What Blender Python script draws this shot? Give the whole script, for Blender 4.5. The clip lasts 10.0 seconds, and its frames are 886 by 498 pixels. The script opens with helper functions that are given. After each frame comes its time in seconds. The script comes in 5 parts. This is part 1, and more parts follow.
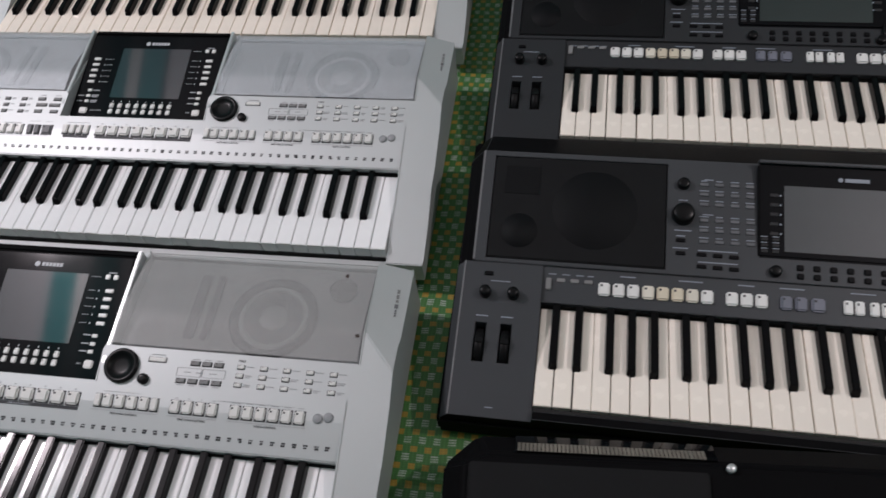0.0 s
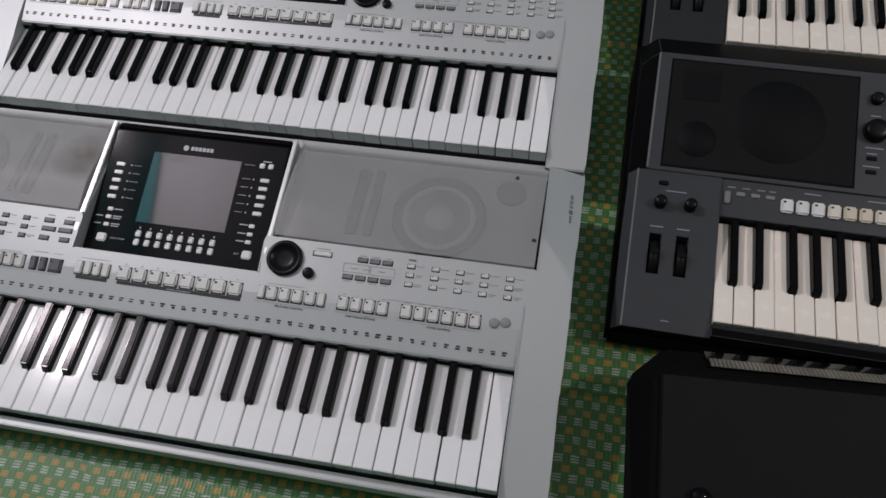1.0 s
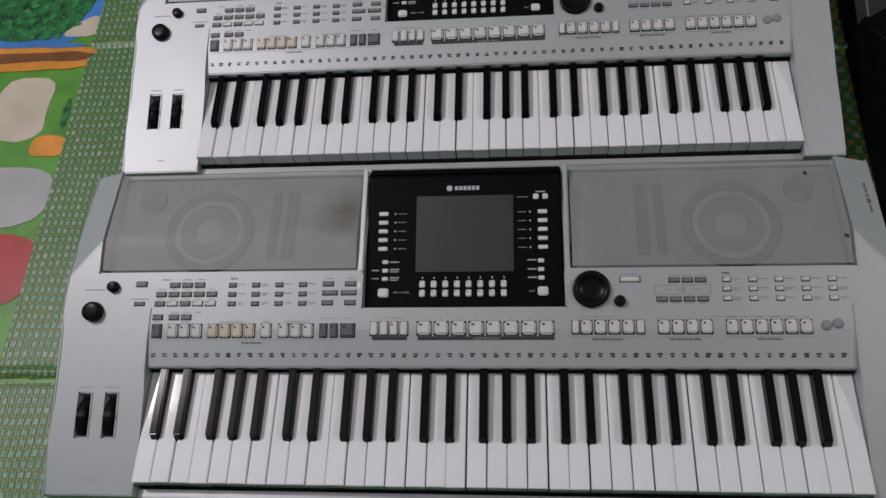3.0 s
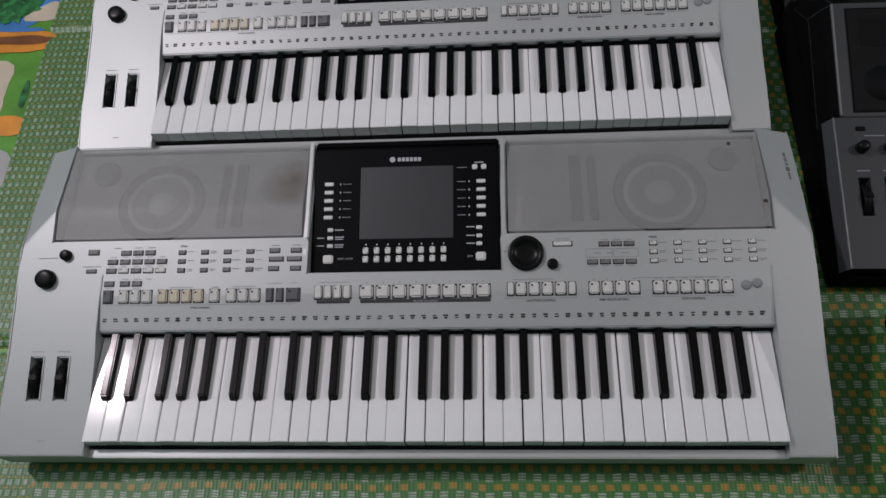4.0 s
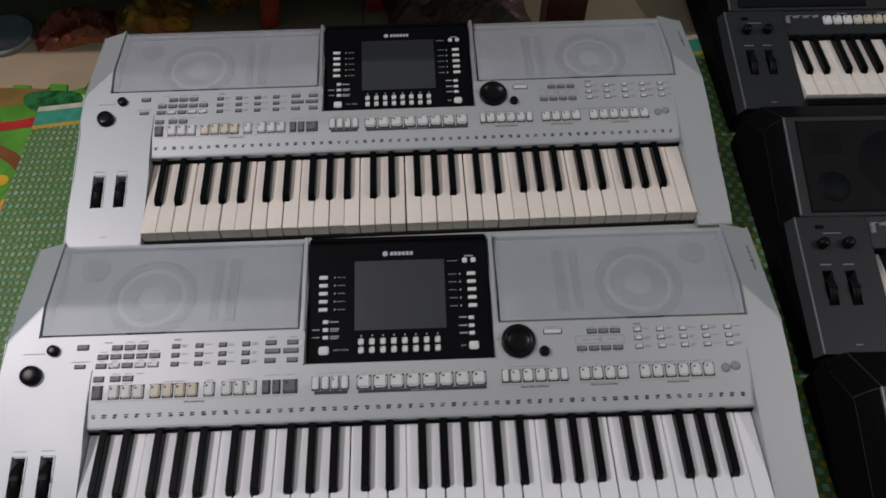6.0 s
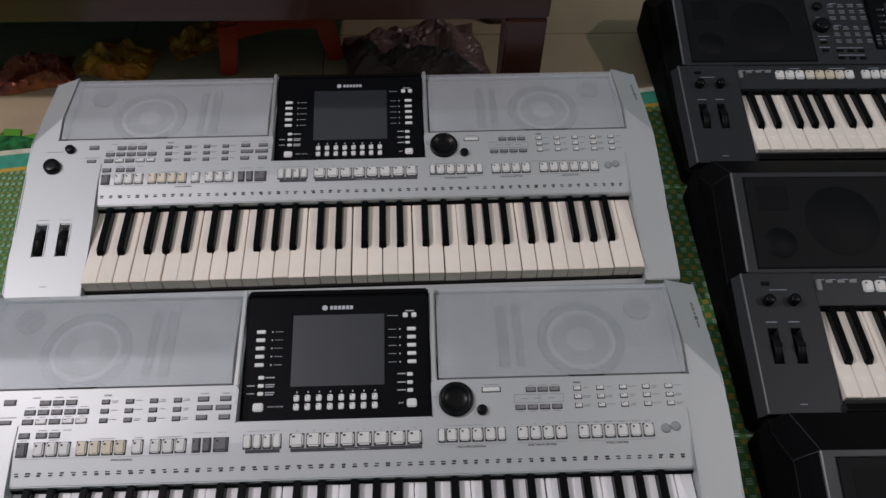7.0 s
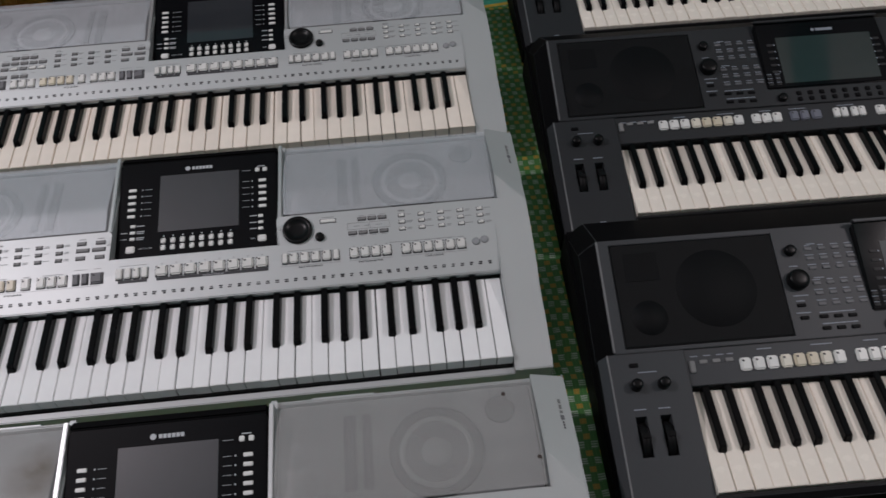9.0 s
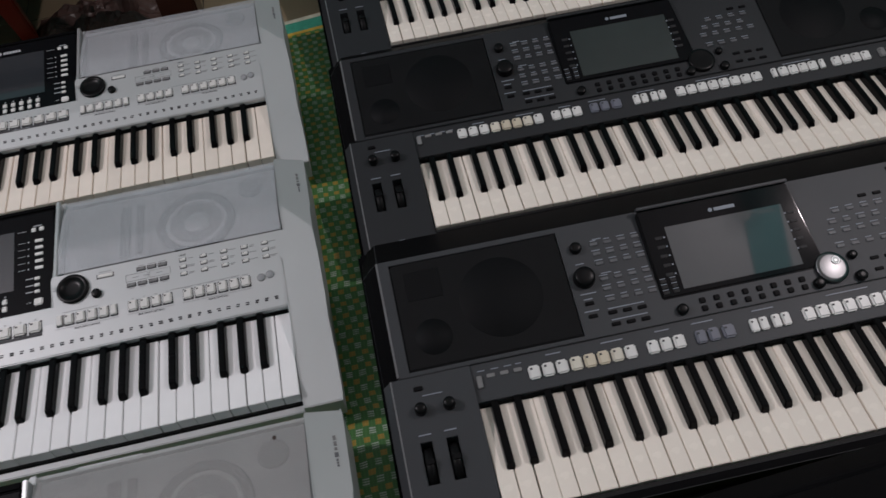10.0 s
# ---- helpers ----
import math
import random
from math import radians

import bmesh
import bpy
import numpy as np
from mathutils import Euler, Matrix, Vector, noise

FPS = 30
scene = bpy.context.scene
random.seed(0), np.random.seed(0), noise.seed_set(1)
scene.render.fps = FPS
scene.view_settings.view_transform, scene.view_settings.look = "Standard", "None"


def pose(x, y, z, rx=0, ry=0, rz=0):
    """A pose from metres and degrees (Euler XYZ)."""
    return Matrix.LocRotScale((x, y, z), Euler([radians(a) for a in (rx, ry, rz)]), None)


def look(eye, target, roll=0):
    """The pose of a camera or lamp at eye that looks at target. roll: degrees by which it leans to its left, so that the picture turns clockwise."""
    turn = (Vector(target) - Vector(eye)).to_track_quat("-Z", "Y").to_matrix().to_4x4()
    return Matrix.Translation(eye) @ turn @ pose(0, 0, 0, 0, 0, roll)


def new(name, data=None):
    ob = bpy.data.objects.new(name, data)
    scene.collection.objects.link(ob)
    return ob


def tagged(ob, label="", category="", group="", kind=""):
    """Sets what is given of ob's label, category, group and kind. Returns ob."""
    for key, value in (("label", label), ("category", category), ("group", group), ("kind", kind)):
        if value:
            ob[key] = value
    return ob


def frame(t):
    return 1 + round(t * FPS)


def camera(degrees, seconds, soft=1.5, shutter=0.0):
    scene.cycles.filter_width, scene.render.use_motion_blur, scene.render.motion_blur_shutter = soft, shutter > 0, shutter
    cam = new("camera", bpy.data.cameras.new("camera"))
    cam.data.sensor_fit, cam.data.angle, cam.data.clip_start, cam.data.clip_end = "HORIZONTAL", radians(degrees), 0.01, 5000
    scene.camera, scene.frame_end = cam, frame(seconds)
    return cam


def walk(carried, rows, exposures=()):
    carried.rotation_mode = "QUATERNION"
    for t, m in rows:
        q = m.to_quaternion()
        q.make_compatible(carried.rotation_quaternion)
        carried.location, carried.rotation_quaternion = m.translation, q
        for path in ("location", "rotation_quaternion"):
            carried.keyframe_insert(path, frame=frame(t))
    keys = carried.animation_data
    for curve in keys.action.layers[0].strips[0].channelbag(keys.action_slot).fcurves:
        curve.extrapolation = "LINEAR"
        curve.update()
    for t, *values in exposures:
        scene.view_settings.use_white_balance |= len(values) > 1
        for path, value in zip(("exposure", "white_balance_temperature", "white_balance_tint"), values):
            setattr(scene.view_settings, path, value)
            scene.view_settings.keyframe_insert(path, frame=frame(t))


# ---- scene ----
cam = camera(58.7, 10.0, 1.5, 0.15)
PATH = [
    (0, (0.001, -0.021, 0.987), (-0.29, 1.105, -0.64), -8.6),
    (0.5, (-0.135, -0.042, 0.952), (-0.462, 1.01, -0.717), -8.8),
    (1, (-0.214, -0.042, 0.958), (-0.498, 0.899, -0.784), -7.5),
    (1.5, (-0.277, 0.047, 0.976), (-0.542, 0.932, -0.797), -11.1),
    (2, (-0.405, 0.086, 0.977), (-0.671, 0.973, -0.795), -13.1),
    (2.5, (-0.607, 0.094, 0.97), (-0.786, 0.96, -0.824), -11.0),
    (2.7, (-0.628, 0.058, 0.984), (-0.836, 0.928, -0.805), -12.9),
    (3.8, (-0.585, -0.076, 1.01), (-0.734, 0.819, -0.772), -8.8),
    (4, (-0.573, -0.072, 1.01), (-0.72, 0.828, -0.77), -9.3),
    (4.5, (-0.594, 0.006, 1.029), (-0.715, 0.995, -0.705), -9.3),
    (5, (-0.658, 0.139, 1.034), (-0.629, 1.199, -0.661), -2.9),
    (5.5, (-0.721, 0.245, 1.005), (-0.677, 1.342, -0.666), -2.1),
    (6, (-0.663, 0.339, 1.03), (-0.613, 1.487, -0.606), 0.4),
    (6.2, (-0.623, 0.375, 1.038), (-0.571, 1.534, -0.591), 0.9),
    (7.3, (-0.592, 0.347, 1.038), (-0.516, 1.576, -0.538), 1.8),
    (7.5, (-0.607, 0.317, 1.036), (-0.538, 1.542, -0.544), 1.5),
    (8, (-0.61, 0.235, 1.002), (-0.549, 1.45, -0.585), 1.2),
    (8.5, (-0.534, 0.143, 1.035), (-0.464, 1.34, -0.566), 1.5),
    (9, (-0.382, 0.068, 1.049), (-0.288, 1.27, -0.547), -1.5),
    (9.5, (-0.235, 0.033, 1.047), (-0.093, 1.247, -0.536), -5.1),
    (10, (-0.104, 0.062, 1.008), (0.059, 1.292, -0.561), -6.1),
]
walk(cam, [(t, look(eye, target, roll)) for t, eye, target, roll in PATH], [(0.0, 0.25), (0.5, 0.06), (1.0, -0.05), (2.0, -0.1), (2.7, -0.22), (4.0, -0.26), (5.0, -0.28), (5.5, -0.28), (6.2, -0.18), (7.5, -0.03), (8.5, -0.12), (9.5, -0.1), (10.0, -0.08)])

# world and lamps: a closed room with two round ceiling lamps
world = bpy.data.worlds.new("room_world")
world.use_nodes = True
world.node_tree.nodes["Background"].inputs["Color"].default_value = (0.5, 0.55, 0.6, 1)
world.node_tree.nodes["Background"].inputs["Strength"].default_value = 0.05
scene.world = world


def lamp_bulb(x, y, watts, radius, tint):
    data = bpy.data.lights.new("lamp_light", "POINT")
    data.shadow_soft_size, data.energy, data.color = radius, watts, tint
    ob = new("lamp_light", data)
    ob.matrix_world = pose(x, y, 2.45)
    return ob


lamp_bulb(-2.38, 0.97, 118, 0.07, (1.093, 0.955, 1.022))
lamp_bulb(1.87, 0.54, 61, 0.02, (1.10, 0.955, 0.985))


# ---- materials ----
def nodes_of(m):
    m.use_nodes = True
    return m.node_tree, m.node_tree.nodes["Principled BSDF"]


def mat(name, rgb, rough=0.5, metal=0.0, var=0.08, scale=18.0, bump=0.0, bscale=600.0, coat=0.0, stain=None, piece=0.0, spec=0.5):
    """Paint, plastic or wood: base colour with two scales of variation, roughness wear and fine relief."""
    m = bpy.data.materials.new(name)
    nt, b = nodes_of(m)
    n, l = nt.nodes, nt.links
    co = n.new("ShaderNodeTexCoord")
    big = n.new("ShaderNodeTexNoise")
    big.inputs["Scale"].default_value, big.inputs["Detail"].default_value = scale, 6
    small = n.new("ShaderNodeTexNoise")
    small.inputs["Scale"].default_value, small.inputs["Detail"].default_value = bscale, 2
    l.new(co.outputs["Object"], big.inputs["Vector"])
    l.new(co.outputs["Object"], small.inputs["Vector"])
    ramp = n.new("ShaderNodeMapRange")
    ramp.inputs["From Min"].default_value, ramp.inputs["From Max"].default_value = 0.3, 0.7
    ramp.inputs["To Min"].default_value, ramp.inputs["To Max"].default_value = 1 - var, 1 + var
    l.new(big.outputs["Fac"], ramp.inputs["Value"])
    fine = n.new("ShaderNodeMapRange")
    fine.inputs["To Min"].default_value, fine.inputs["To Max"].default_value = 1 - var * 0.6, 1 + var * 0.6
    l.new(small.outputs["Fac"], fine.inputs["Value"])
    mul = n.new("ShaderNodeMath")
    mul.operation = "MULTIPLY"
    l.new(ramp.outputs[0], mul.inputs[0])
    l.new(fine.outputs[0], mul.inputs[1])
    last = mul.outputs[0]
    if piece:
        info = n.new("ShaderNodeObjectInfo")
        pr = n.new("ShaderNodeMapRange")
        pr.inputs["To Min"].default_value, pr.inputs["To Max"].default_value = 1 - piece, 1 + piece
        l.new(info.outputs["Random"], pr.inputs["Value"])
        m3 = n.new("ShaderNodeMath")
        m3.operation = "MULTIPLY"
        l.new(last, m3.inputs[0])
        l.new(pr.outputs[0], m3.inputs[1])
        last = m3.outputs[0]
    mix = n.new("ShaderNodeVectorMath")
    mix.operation = "SCALE"
    mix.inputs[0].default_value = rgb
    l.new(last, mix.inputs["Scale"])
    col = mix.outputs[0]
    if stain:
        sn = n.new("ShaderNodeTexNoise")
        sn.inputs["Scale"].default_value, sn.inputs["Detail"].default_value = 7, 8
        l.new(co.outputs["Object"], sn.inputs["Vector"])
        sr = n.new("ShaderNodeMapRange")
        sr.inputs["From Min"].default_value, sr.inputs["From Max"].default_value = 0.5, 0.75
        sr.inputs["To Max"].default_value = 0.6
        l.new(sn.outputs["Fac"], sr.inputs["Value"])
        mx = n.new("ShaderNodeMix")
        mx.data_type = "RGBA"
        mx.inputs["B"].default_value = (*stain, 1)
        l.new(sr.outputs[0], mx.inputs["Factor"])
        l.new(col, mx.inputs["A"])
        col = mx.outputs["Result"]
    l.new(col, b.inputs["Base Color"])
    rr = n.new("ShaderNodeMapRange")
    rr.inputs["To Min"].default_value, rr.inputs["To Max"].default_value = max(0.02, rough - min(0.07, rough * 0.4)), rough + min(0.07, rough * 0.4)
    l.new(big.outputs["Fac"], rr.inputs["Value"])
    l.new(rr.outputs[0], b.inputs["Roughness"])
    b.inputs["Metallic"].default_value = metal
    b.inputs["Specular IOR Level"].default_value = spec
    b.inputs["Coat Weight"].default_value = coat
    b.inputs["Coat Roughness"].default_value = 0.06
    if bump:
        bp = n.new("ShaderNodeBump")
        bp.inputs["Strength"].default_value, bp.inputs["Distance"].default_value = bump, 0.0006
        l.new(small.outputs["Fac"], bp.inputs["Height"])
        l.new(bp.outputs[0], b.inputs["Normal"])
    return m


def chain(nt, op, a, b=None, c=None):
    """One math node; each input is a socket or a number."""
    nd = nt.nodes.new("ShaderNodeMath")
    nd.operation = op
    for k, v in enumerate((a, b, c)):
        if v is None:
            continue
        if isinstance(v, (int, float)):
            nd.inputs[k].default_value = v
        else:
            nt.links.new(v, nd.inputs[k])
    return nd.outputs[0]


def grille_mat(name, rgb, pitch, hole, rough, metal, spot=None):
    """Perforated sheet metal: round holes in a staggered lattice, really open."""
    m = mat(name, rgb, rough, metal, 0.07, 9, 0.0, 300)
    nt, b = nodes_of(m)
    n, l = nt.nodes, nt.links
    co = n.new("ShaderNodeTexCoord")
    sep = n.new("ShaderNodeSeparateXYZ")
    l.new(co.outputs["Object"], sep.inputs[0])
    u = chain(nt, "DIVIDE", sep.outputs[0], pitch)
    v = chain(nt, "DIVIDE", sep.outputs[1], pitch * 0.866)
    row = chain(nt, "MULTIPLY", chain(nt, "MODULO", chain(nt, "FLOOR", chain(nt, "ADD", v, 1000.0)), 2.0), 0.5)
    fu = chain(nt, "SUBTRACT", chain(nt, "FRACT", chain(nt, "ADD", chain(nt, "ADD", u, 1000.0), row)), 0.5)
    fv = chain(nt, "MULTIPLY", chain(nt, "SUBTRACT", chain(nt, "FRACT", chain(nt, "ADD", v, 1000.0)), 0.5), 0.866)
    r = chain(nt, "SQRT", chain(nt, "ADD", chain(nt, "MULTIPLY", fu, fu), chain(nt, "MULTIPLY", fv, fv)))
    inside = chain(nt, "MINIMUM", chain(nt, "MAXIMUM", chain(nt, "DIVIDE", chain(nt, "SUBTRACT", r, hole - 0.07), 0.14), 0.0), 1.0)
    l.new(inside, b.inputs["Alpha"])
    if spot:
        far = n.new("ShaderNodeVectorMath")
        far.operation = "DISTANCE"
        far.inputs[1].default_value = spot
        l.new(co.outputs["Object"], far.inputs[0])
        cloud = n.new("ShaderNodeTexNoise")
        cloud.inputs["Scale"].default_value, cloud.inputs["Detail"].default_value = 45, 5
        l.new(co.outputs["Object"], cloud.inputs["Vector"])
        amount = chain(nt, "MULTIPLY", chain(nt, "SUBTRACT", 1.0, chain(nt, "MINIMUM", chain(nt, "DIVIDE", far.outputs["Value"], 0.045), 1.0)), chain(nt, "MULTIPLY", cloud.outputs["Fac"], 1.6))
        mx = n.new("ShaderNodeMix")
        mx.data_type = "RGBA"
        mx.inputs["B"].default_value = (0.13, 0.095, 0.055, 1)
        l.new(chain(nt, "MINIMUM", amount, 1.0), mx.inputs["Factor"])
        l.new(b.inputs["Base Color"].links[0].from_socket, mx.inputs["A"])
        l.new(mx.outputs["Result"], b.inputs["Base Color"])
    return m


def mat_weave():
    """Woven plastic floor mat: green strands with clusters of white and orange ones."""
    m = bpy.data.materials.new("woven_plastic")
    nt, b = nodes_of(m)
    n, l = nt.nodes, nt.links
    co = n.new("ShaderNodeTexCoord")
    wob = n.new("ShaderNodeTexNoise")
    wob.inputs["Scale"].default_value, wob.inputs["Detail"].default_value = 14, 3
    l.new(co.outputs["Object"], wob.inputs["Vector"])
    sep = n.new("ShaderNodeSeparateXYZ")
    l.new(co.outputs["Object"], sep.inputs[0])
    drift = chain(nt, "MULTIPLY", chain(nt, "SUBTRACT", wob.outputs["Fac"], 0.5), 0.012)
    x = chain(nt, "ADD", chain(nt, "ADD", sep.outputs[0], drift), 10.0)
    y = chain(nt, "ADD", chain(nt, "ADD", sep.outputs[1], drift), 10.0)
    u, v = chain(nt, "DIVIDE", x, 0.0195), chain(nt, "DIVIDE", y, 0.0235)

    def patch(du, dv, hu, hv):
        a = chain(nt, "ABSOLUTE", chain(nt, "SUBTRACT", chain(nt, "FRACT", chain(nt, "ADD", u, du)), 0.5))
        c = chain(nt, "ABSOLUTE", chain(nt, "SUBTRACT", chain(nt, "FRACT", chain(nt, "ADD", v, dv)), 0.5))
        return chain(nt, "MULTIPLY", chain(nt, "LESS_THAN", a, hu), chain(nt, "LESS_THAN", c, hv))
    strand = chain(nt, "FRACT", chain(nt, "DIVIDE", y, 0.0235 / 7))
    up = chain(nt, "GREATER_THAN", strand, 0.38)
    fray = n.new("ShaderNodeTexNoise")
    fray.inputs["Scale"].default_value, fray.inputs["Detail"].default_value = 75, 3
    l.new(co.outputs["Object"], fray.inputs["Vector"])
    worn = chain(nt, "MINIMUM", chain(nt, "MAXIMUM", chain(nt, "SUBTRACT", chain(nt, "MULTIPLY", fray.outputs["Fac"], 2.4), 0.55), 0.15), 1.0)
    white = chain(nt, "MULTIPLY", chain(nt, "MULTIPLY", patch(0.0, 0.0, 0.24, 0.22), up), chain(nt, "ADD", chain(nt, "MULTIPLY", worn, 0.6), 0.35))
    orange = patch(0.5, 0.5, 0.23, 0.17)
    # the selvedge is woven finer: pale cells with thin ochre strands between
    edge = chain(nt, "LESS_THAN", sep.outputs[0], -1.185)
    u, v = chain(nt, "DIVIDE", x, 0.0105), chain(nt, "DIVIDE", y, 0.0138)
    white = chain(nt, "ADD", chain(nt, "MULTIPLY", white, chain(nt, "SUBTRACT", 1.0, edge)), chain(nt, "MULTIPLY", chain(nt, "MULTIPLY", patch(0.0, 0.0, 0.27, 0.27), edge), chain(nt, "MULTIPLY", worn, 0.75)))
    orange = chain(nt, "ADD", chain(nt, "MULTIPLY", orange, chain(nt, "SUBTRACT", 1.0, edge)), chain(nt, "MULTIPLY", chain(nt, "MULTIPLY", patch(0.3, 0.5, 0.3, 0.11), edge), 0.7))
    ribs = chain(nt, "ABSOLUTE", chain(nt, "SUBTRACT", chain(nt, "FRACT", chain(nt, "DIVIDE", x, 0.0195 / 4)), 0.5))
    tone = n.new("ShaderNodeMapRange")
    tone.inputs["To Min"].default_value, tone.inputs["To Max"].default_value = 0.62, 1.15
    l.new(chain(nt, "MULTIPLY", chain(nt, "ADD", ribs, 0.5), chain(nt, "ADD", chain(nt, "MULTIPLY", up, 0.35), 0.65)), tone.inputs["Value"])
    fade = n.new("ShaderNodeTexNoise")
    fade.inputs["Scale"].default_value, fade.inputs["Detail"].default_value = 3.5, 5
    l.new(co.outputs["Object"], fade.inputs["Vector"])
    green = n.new("ShaderNodeMix")
    green.data_type = "RGBA"
    green.inputs["A"].default_value, green.inputs["B"].default_value = (0.036, 0.153, 0.032, 1), (0.09, 0.235, 0.068, 1)
    l.new(fade.outputs["Fac"], green.inputs["Factor"])

    def over(base, factor, rgb):
        mx = n.new("ShaderNodeMix")
        mx.data_type = "RGBA"
        mx.inputs["B"].default_value = (*rgb, 1)
        l.new(base, mx.inputs["A"])
        l.new(factor, mx.inputs["Factor"])
        return mx.outputs["Result"]
    col = over(over(green.outputs["Result"], orange, (0.37, 0.25, 0.04)), white, (0.46, 0.52, 0.45))
    sc = n.new("ShaderNodeVectorMath")
    sc.operation = "SCALE"
    l.new(col, sc.inputs[0])
    l.new(tone.outputs[0], sc.inputs["Scale"])
    l.new(sc.outputs[0], b.inputs["Base Color"])
    b.inputs["Roughness"].default_value = 0.42
    bp = n.new("ShaderNodeBump")
    bp.inputs["Strength"].default_value, bp.inputs["Distance"].default_value = 0.6, 0.0012
    l.new(tone.outputs[0], bp.inputs["Height"])
    l.new(bp.outputs[0], b.inputs["Normal"])
    return m


def wood_mat(name, rgb):
    m = mat(name, rgb, 0.32, 0, 0.12, 6, 0.15, 250, 0.3)
    nt, b = nodes_of(m)
    n, l = nt.nodes, nt.links
    co = n.new("ShaderNodeTexCoord")
    mp = n.new("ShaderNodeMapping")
    mp.inputs["Scale"].default_value = (1.5, 30, 30)
    l.new(co.outputs["Object"], mp.inputs[0])
    g = n.new("ShaderNodeTexNoise")
    g.inputs["Scale"].default_value, g.inputs["Detail"].default_value = 2, 8
    l.new(mp.outputs[0], g.inputs["Vector"])
    mx = n.new("ShaderNodeMix")
    mx.data_type = "RGBA"
    mx.inputs["A"].default_value = (*[c * 0.55 for c in rgb], 1)
    mx.inputs["B"].default_value = (*[c * 1.5 for c in rgb], 1)
    l.new(g.outputs["Fac"], mx.inputs["Factor"])
    l.new(mx.outputs["Result"], b.inputs["Base Color"])
    return m


SILVER = mat("silver_painted_plastic", (0.495, 0.517, 0.518), 0.46, 0.36, 0.03, 5, 0.12, 1800)
SILVER_TRIM = mat("silver_trim", (0.60, 0.62, 0.62), 0.33, 0.6, 0.04, 9)
CAVITY = mat("black_cavity_plastic", (0.02, 0.02, 0.02), 0.6, 0, 0.1, spec=0.2)
# Black for the shade painted into the gap behind the keys.
GAP_SHADE = mat("black_gap_shade", (0.006, 0.006, 0.006), 0.9, 0, 0.2, 60, 0.3, 900, spec=0.05)
UNDER = mat("grey_lower_shell", (0.17, 0.18, 0.18), 0.5, 0, 0.08, 8, 0.2)
WHITE_KEY = mat("white_key_plastic", (0.92, 0.925, 0.93), 0.11, 0, 0.02, 30, 0.0, 500, 0.04, piece=0.02, spec=0.28)
CREAM_KEY = mat("aged_cream_key_plastic", (0.92, 0.835, 0.735), 0.24, 0, 0.03, 30, 0.0, 500, 0.1, piece=0.05)
IVORY_KEY = mat("ivory_key_plastic", (0.94, 0.87, 0.775), 0.26, 0, 0.02, 30, 0.0, 500, 0.1, piece=0.025)
BLACK_KEY = mat("black_key_plastic", (0.004, 0.004, 0.0045), 0.16, 0, 0.1, 40, 0.03, 900, 0.0, spec=0.13)
GREY_BUTTON = mat("grey_rubber_button", (0.22, 0.22, 0.22), 0.5, 0, 0.05, piece=0.06, spec=0.3)
DARK_BUTTON = mat("dark_grey_button", (0.15, 0.15, 0.16), 0.5, 0, 0.05, piece=0.06, spec=0.3)
SOFT_BUTTON = mat("soft_grey_button", (0.31, 0.32, 0.33), 0.45, 0, 0.04, piece=0.04, spec=0.3)
FAINT_INK = mat("faint_grey_print", (0.33, 0.34, 0.35), 0.5, 0, 0.05, spec=0.3)
LIGHT_BUTTON = mat("light_grey_button", (0.72, 0.715, 0.69), 0.4, 0, 0.03, piece=0.03)
YELLOW_BUTTON = mat("yellowed_button", (0.68, 0.61, 0.475), 0.42, 0, 0.05, piece=0.06)
CREAM_BUTTON = mat("cream_button", (0.75, 0.71, 0.61), 0.38, 0, 0.04, piece=0.05)
WHITE_BUTTON = mat("white_button", (0.78, 0.78, 0.76), 0.35, 0, 0.03, piece=0.04)
SLATE_BUTTON = mat("slate_grey_button", (0.13, 0.135, 0.145), 0.45, 0, 0.06, piece=0.12, spec=0.3)
BLUE_BUTTON = mat("slate_blue_button", (0.17, 0.18, 0.22), 0.4, 0, 0.05, piece=0.05, spec=0.3)
BLACK_GLOSS = mat("glossy_black_plastic", (0.005, 0.0055, 0.0065), 0.09, 0, 0.1, 12, spec=0.08)
GLOSS_STRIP = mat("polished_black_strip", (0.004, 0.004, 0.005), 0.04, 0, 0.1, 12, spec=0.7)
BLACK_BUTTON = mat("black_push_button", (0.006, 0.006, 0.007), 0.5, 0, 0.1, spec=0.08)
DIM_BUTTON = mat("dim_black_button", (0.03, 0.03, 0.032), 0.5, 0, 0.05, piece=0.06, spec=0.2)
KNOB_BLACK = mat("black_knob_plastic", (0.006, 0.006, 0.0065), 0.3, 0, 0.1, 50, spec=0.16)
LCD = mat("unlit_display_glass", (0.030, 0.034, 0.039), 0.05, 0, 0.06, 14, spec=0.85)
LCD_GREY = mat("unlit_grey_display_glass", (0.055, 0.063, 0.067), 0.035, 0, 0.06, 14, spec=0.55)
LCD_GREEN = mat("unlit_greenish_display_glass", (0.026, 0.037, 0.036), 0.06, 0, 0.06, 14, spec=0.5)
# Serves the dark print and the contact shade painted round the buttons.
INK_AND_SHADE = mat("dark_print_and_contact_shade", (0.06, 0.06, 0.065), 0.5, 0, 0.05, spec=0.2)
PALE_INK = mat("pale_print", (0.50, 0.52, 0.55), 0.5, 0, 0.05)
DIM_INK = mat("dim_grey_print", (0.26, 0.29, 0.34), 0.5, 0, 0.05)
GRILLE = grille_mat("perforated_silver_grille", (0.60, 0.635, 0.668), 0.0019, 0.345, 0.5, 0.2)
# Greyer copy: weaker reflected light is in the colour; the brown spot is stain.
GRILLE_WORN_DIM_LIT = grille_mat("worn_dim_lit_grille", (0.41, 0.41, 0.406), 0.0020, 0.33, 0.55, 0.12, (-0.183, 0.19, 0.124))
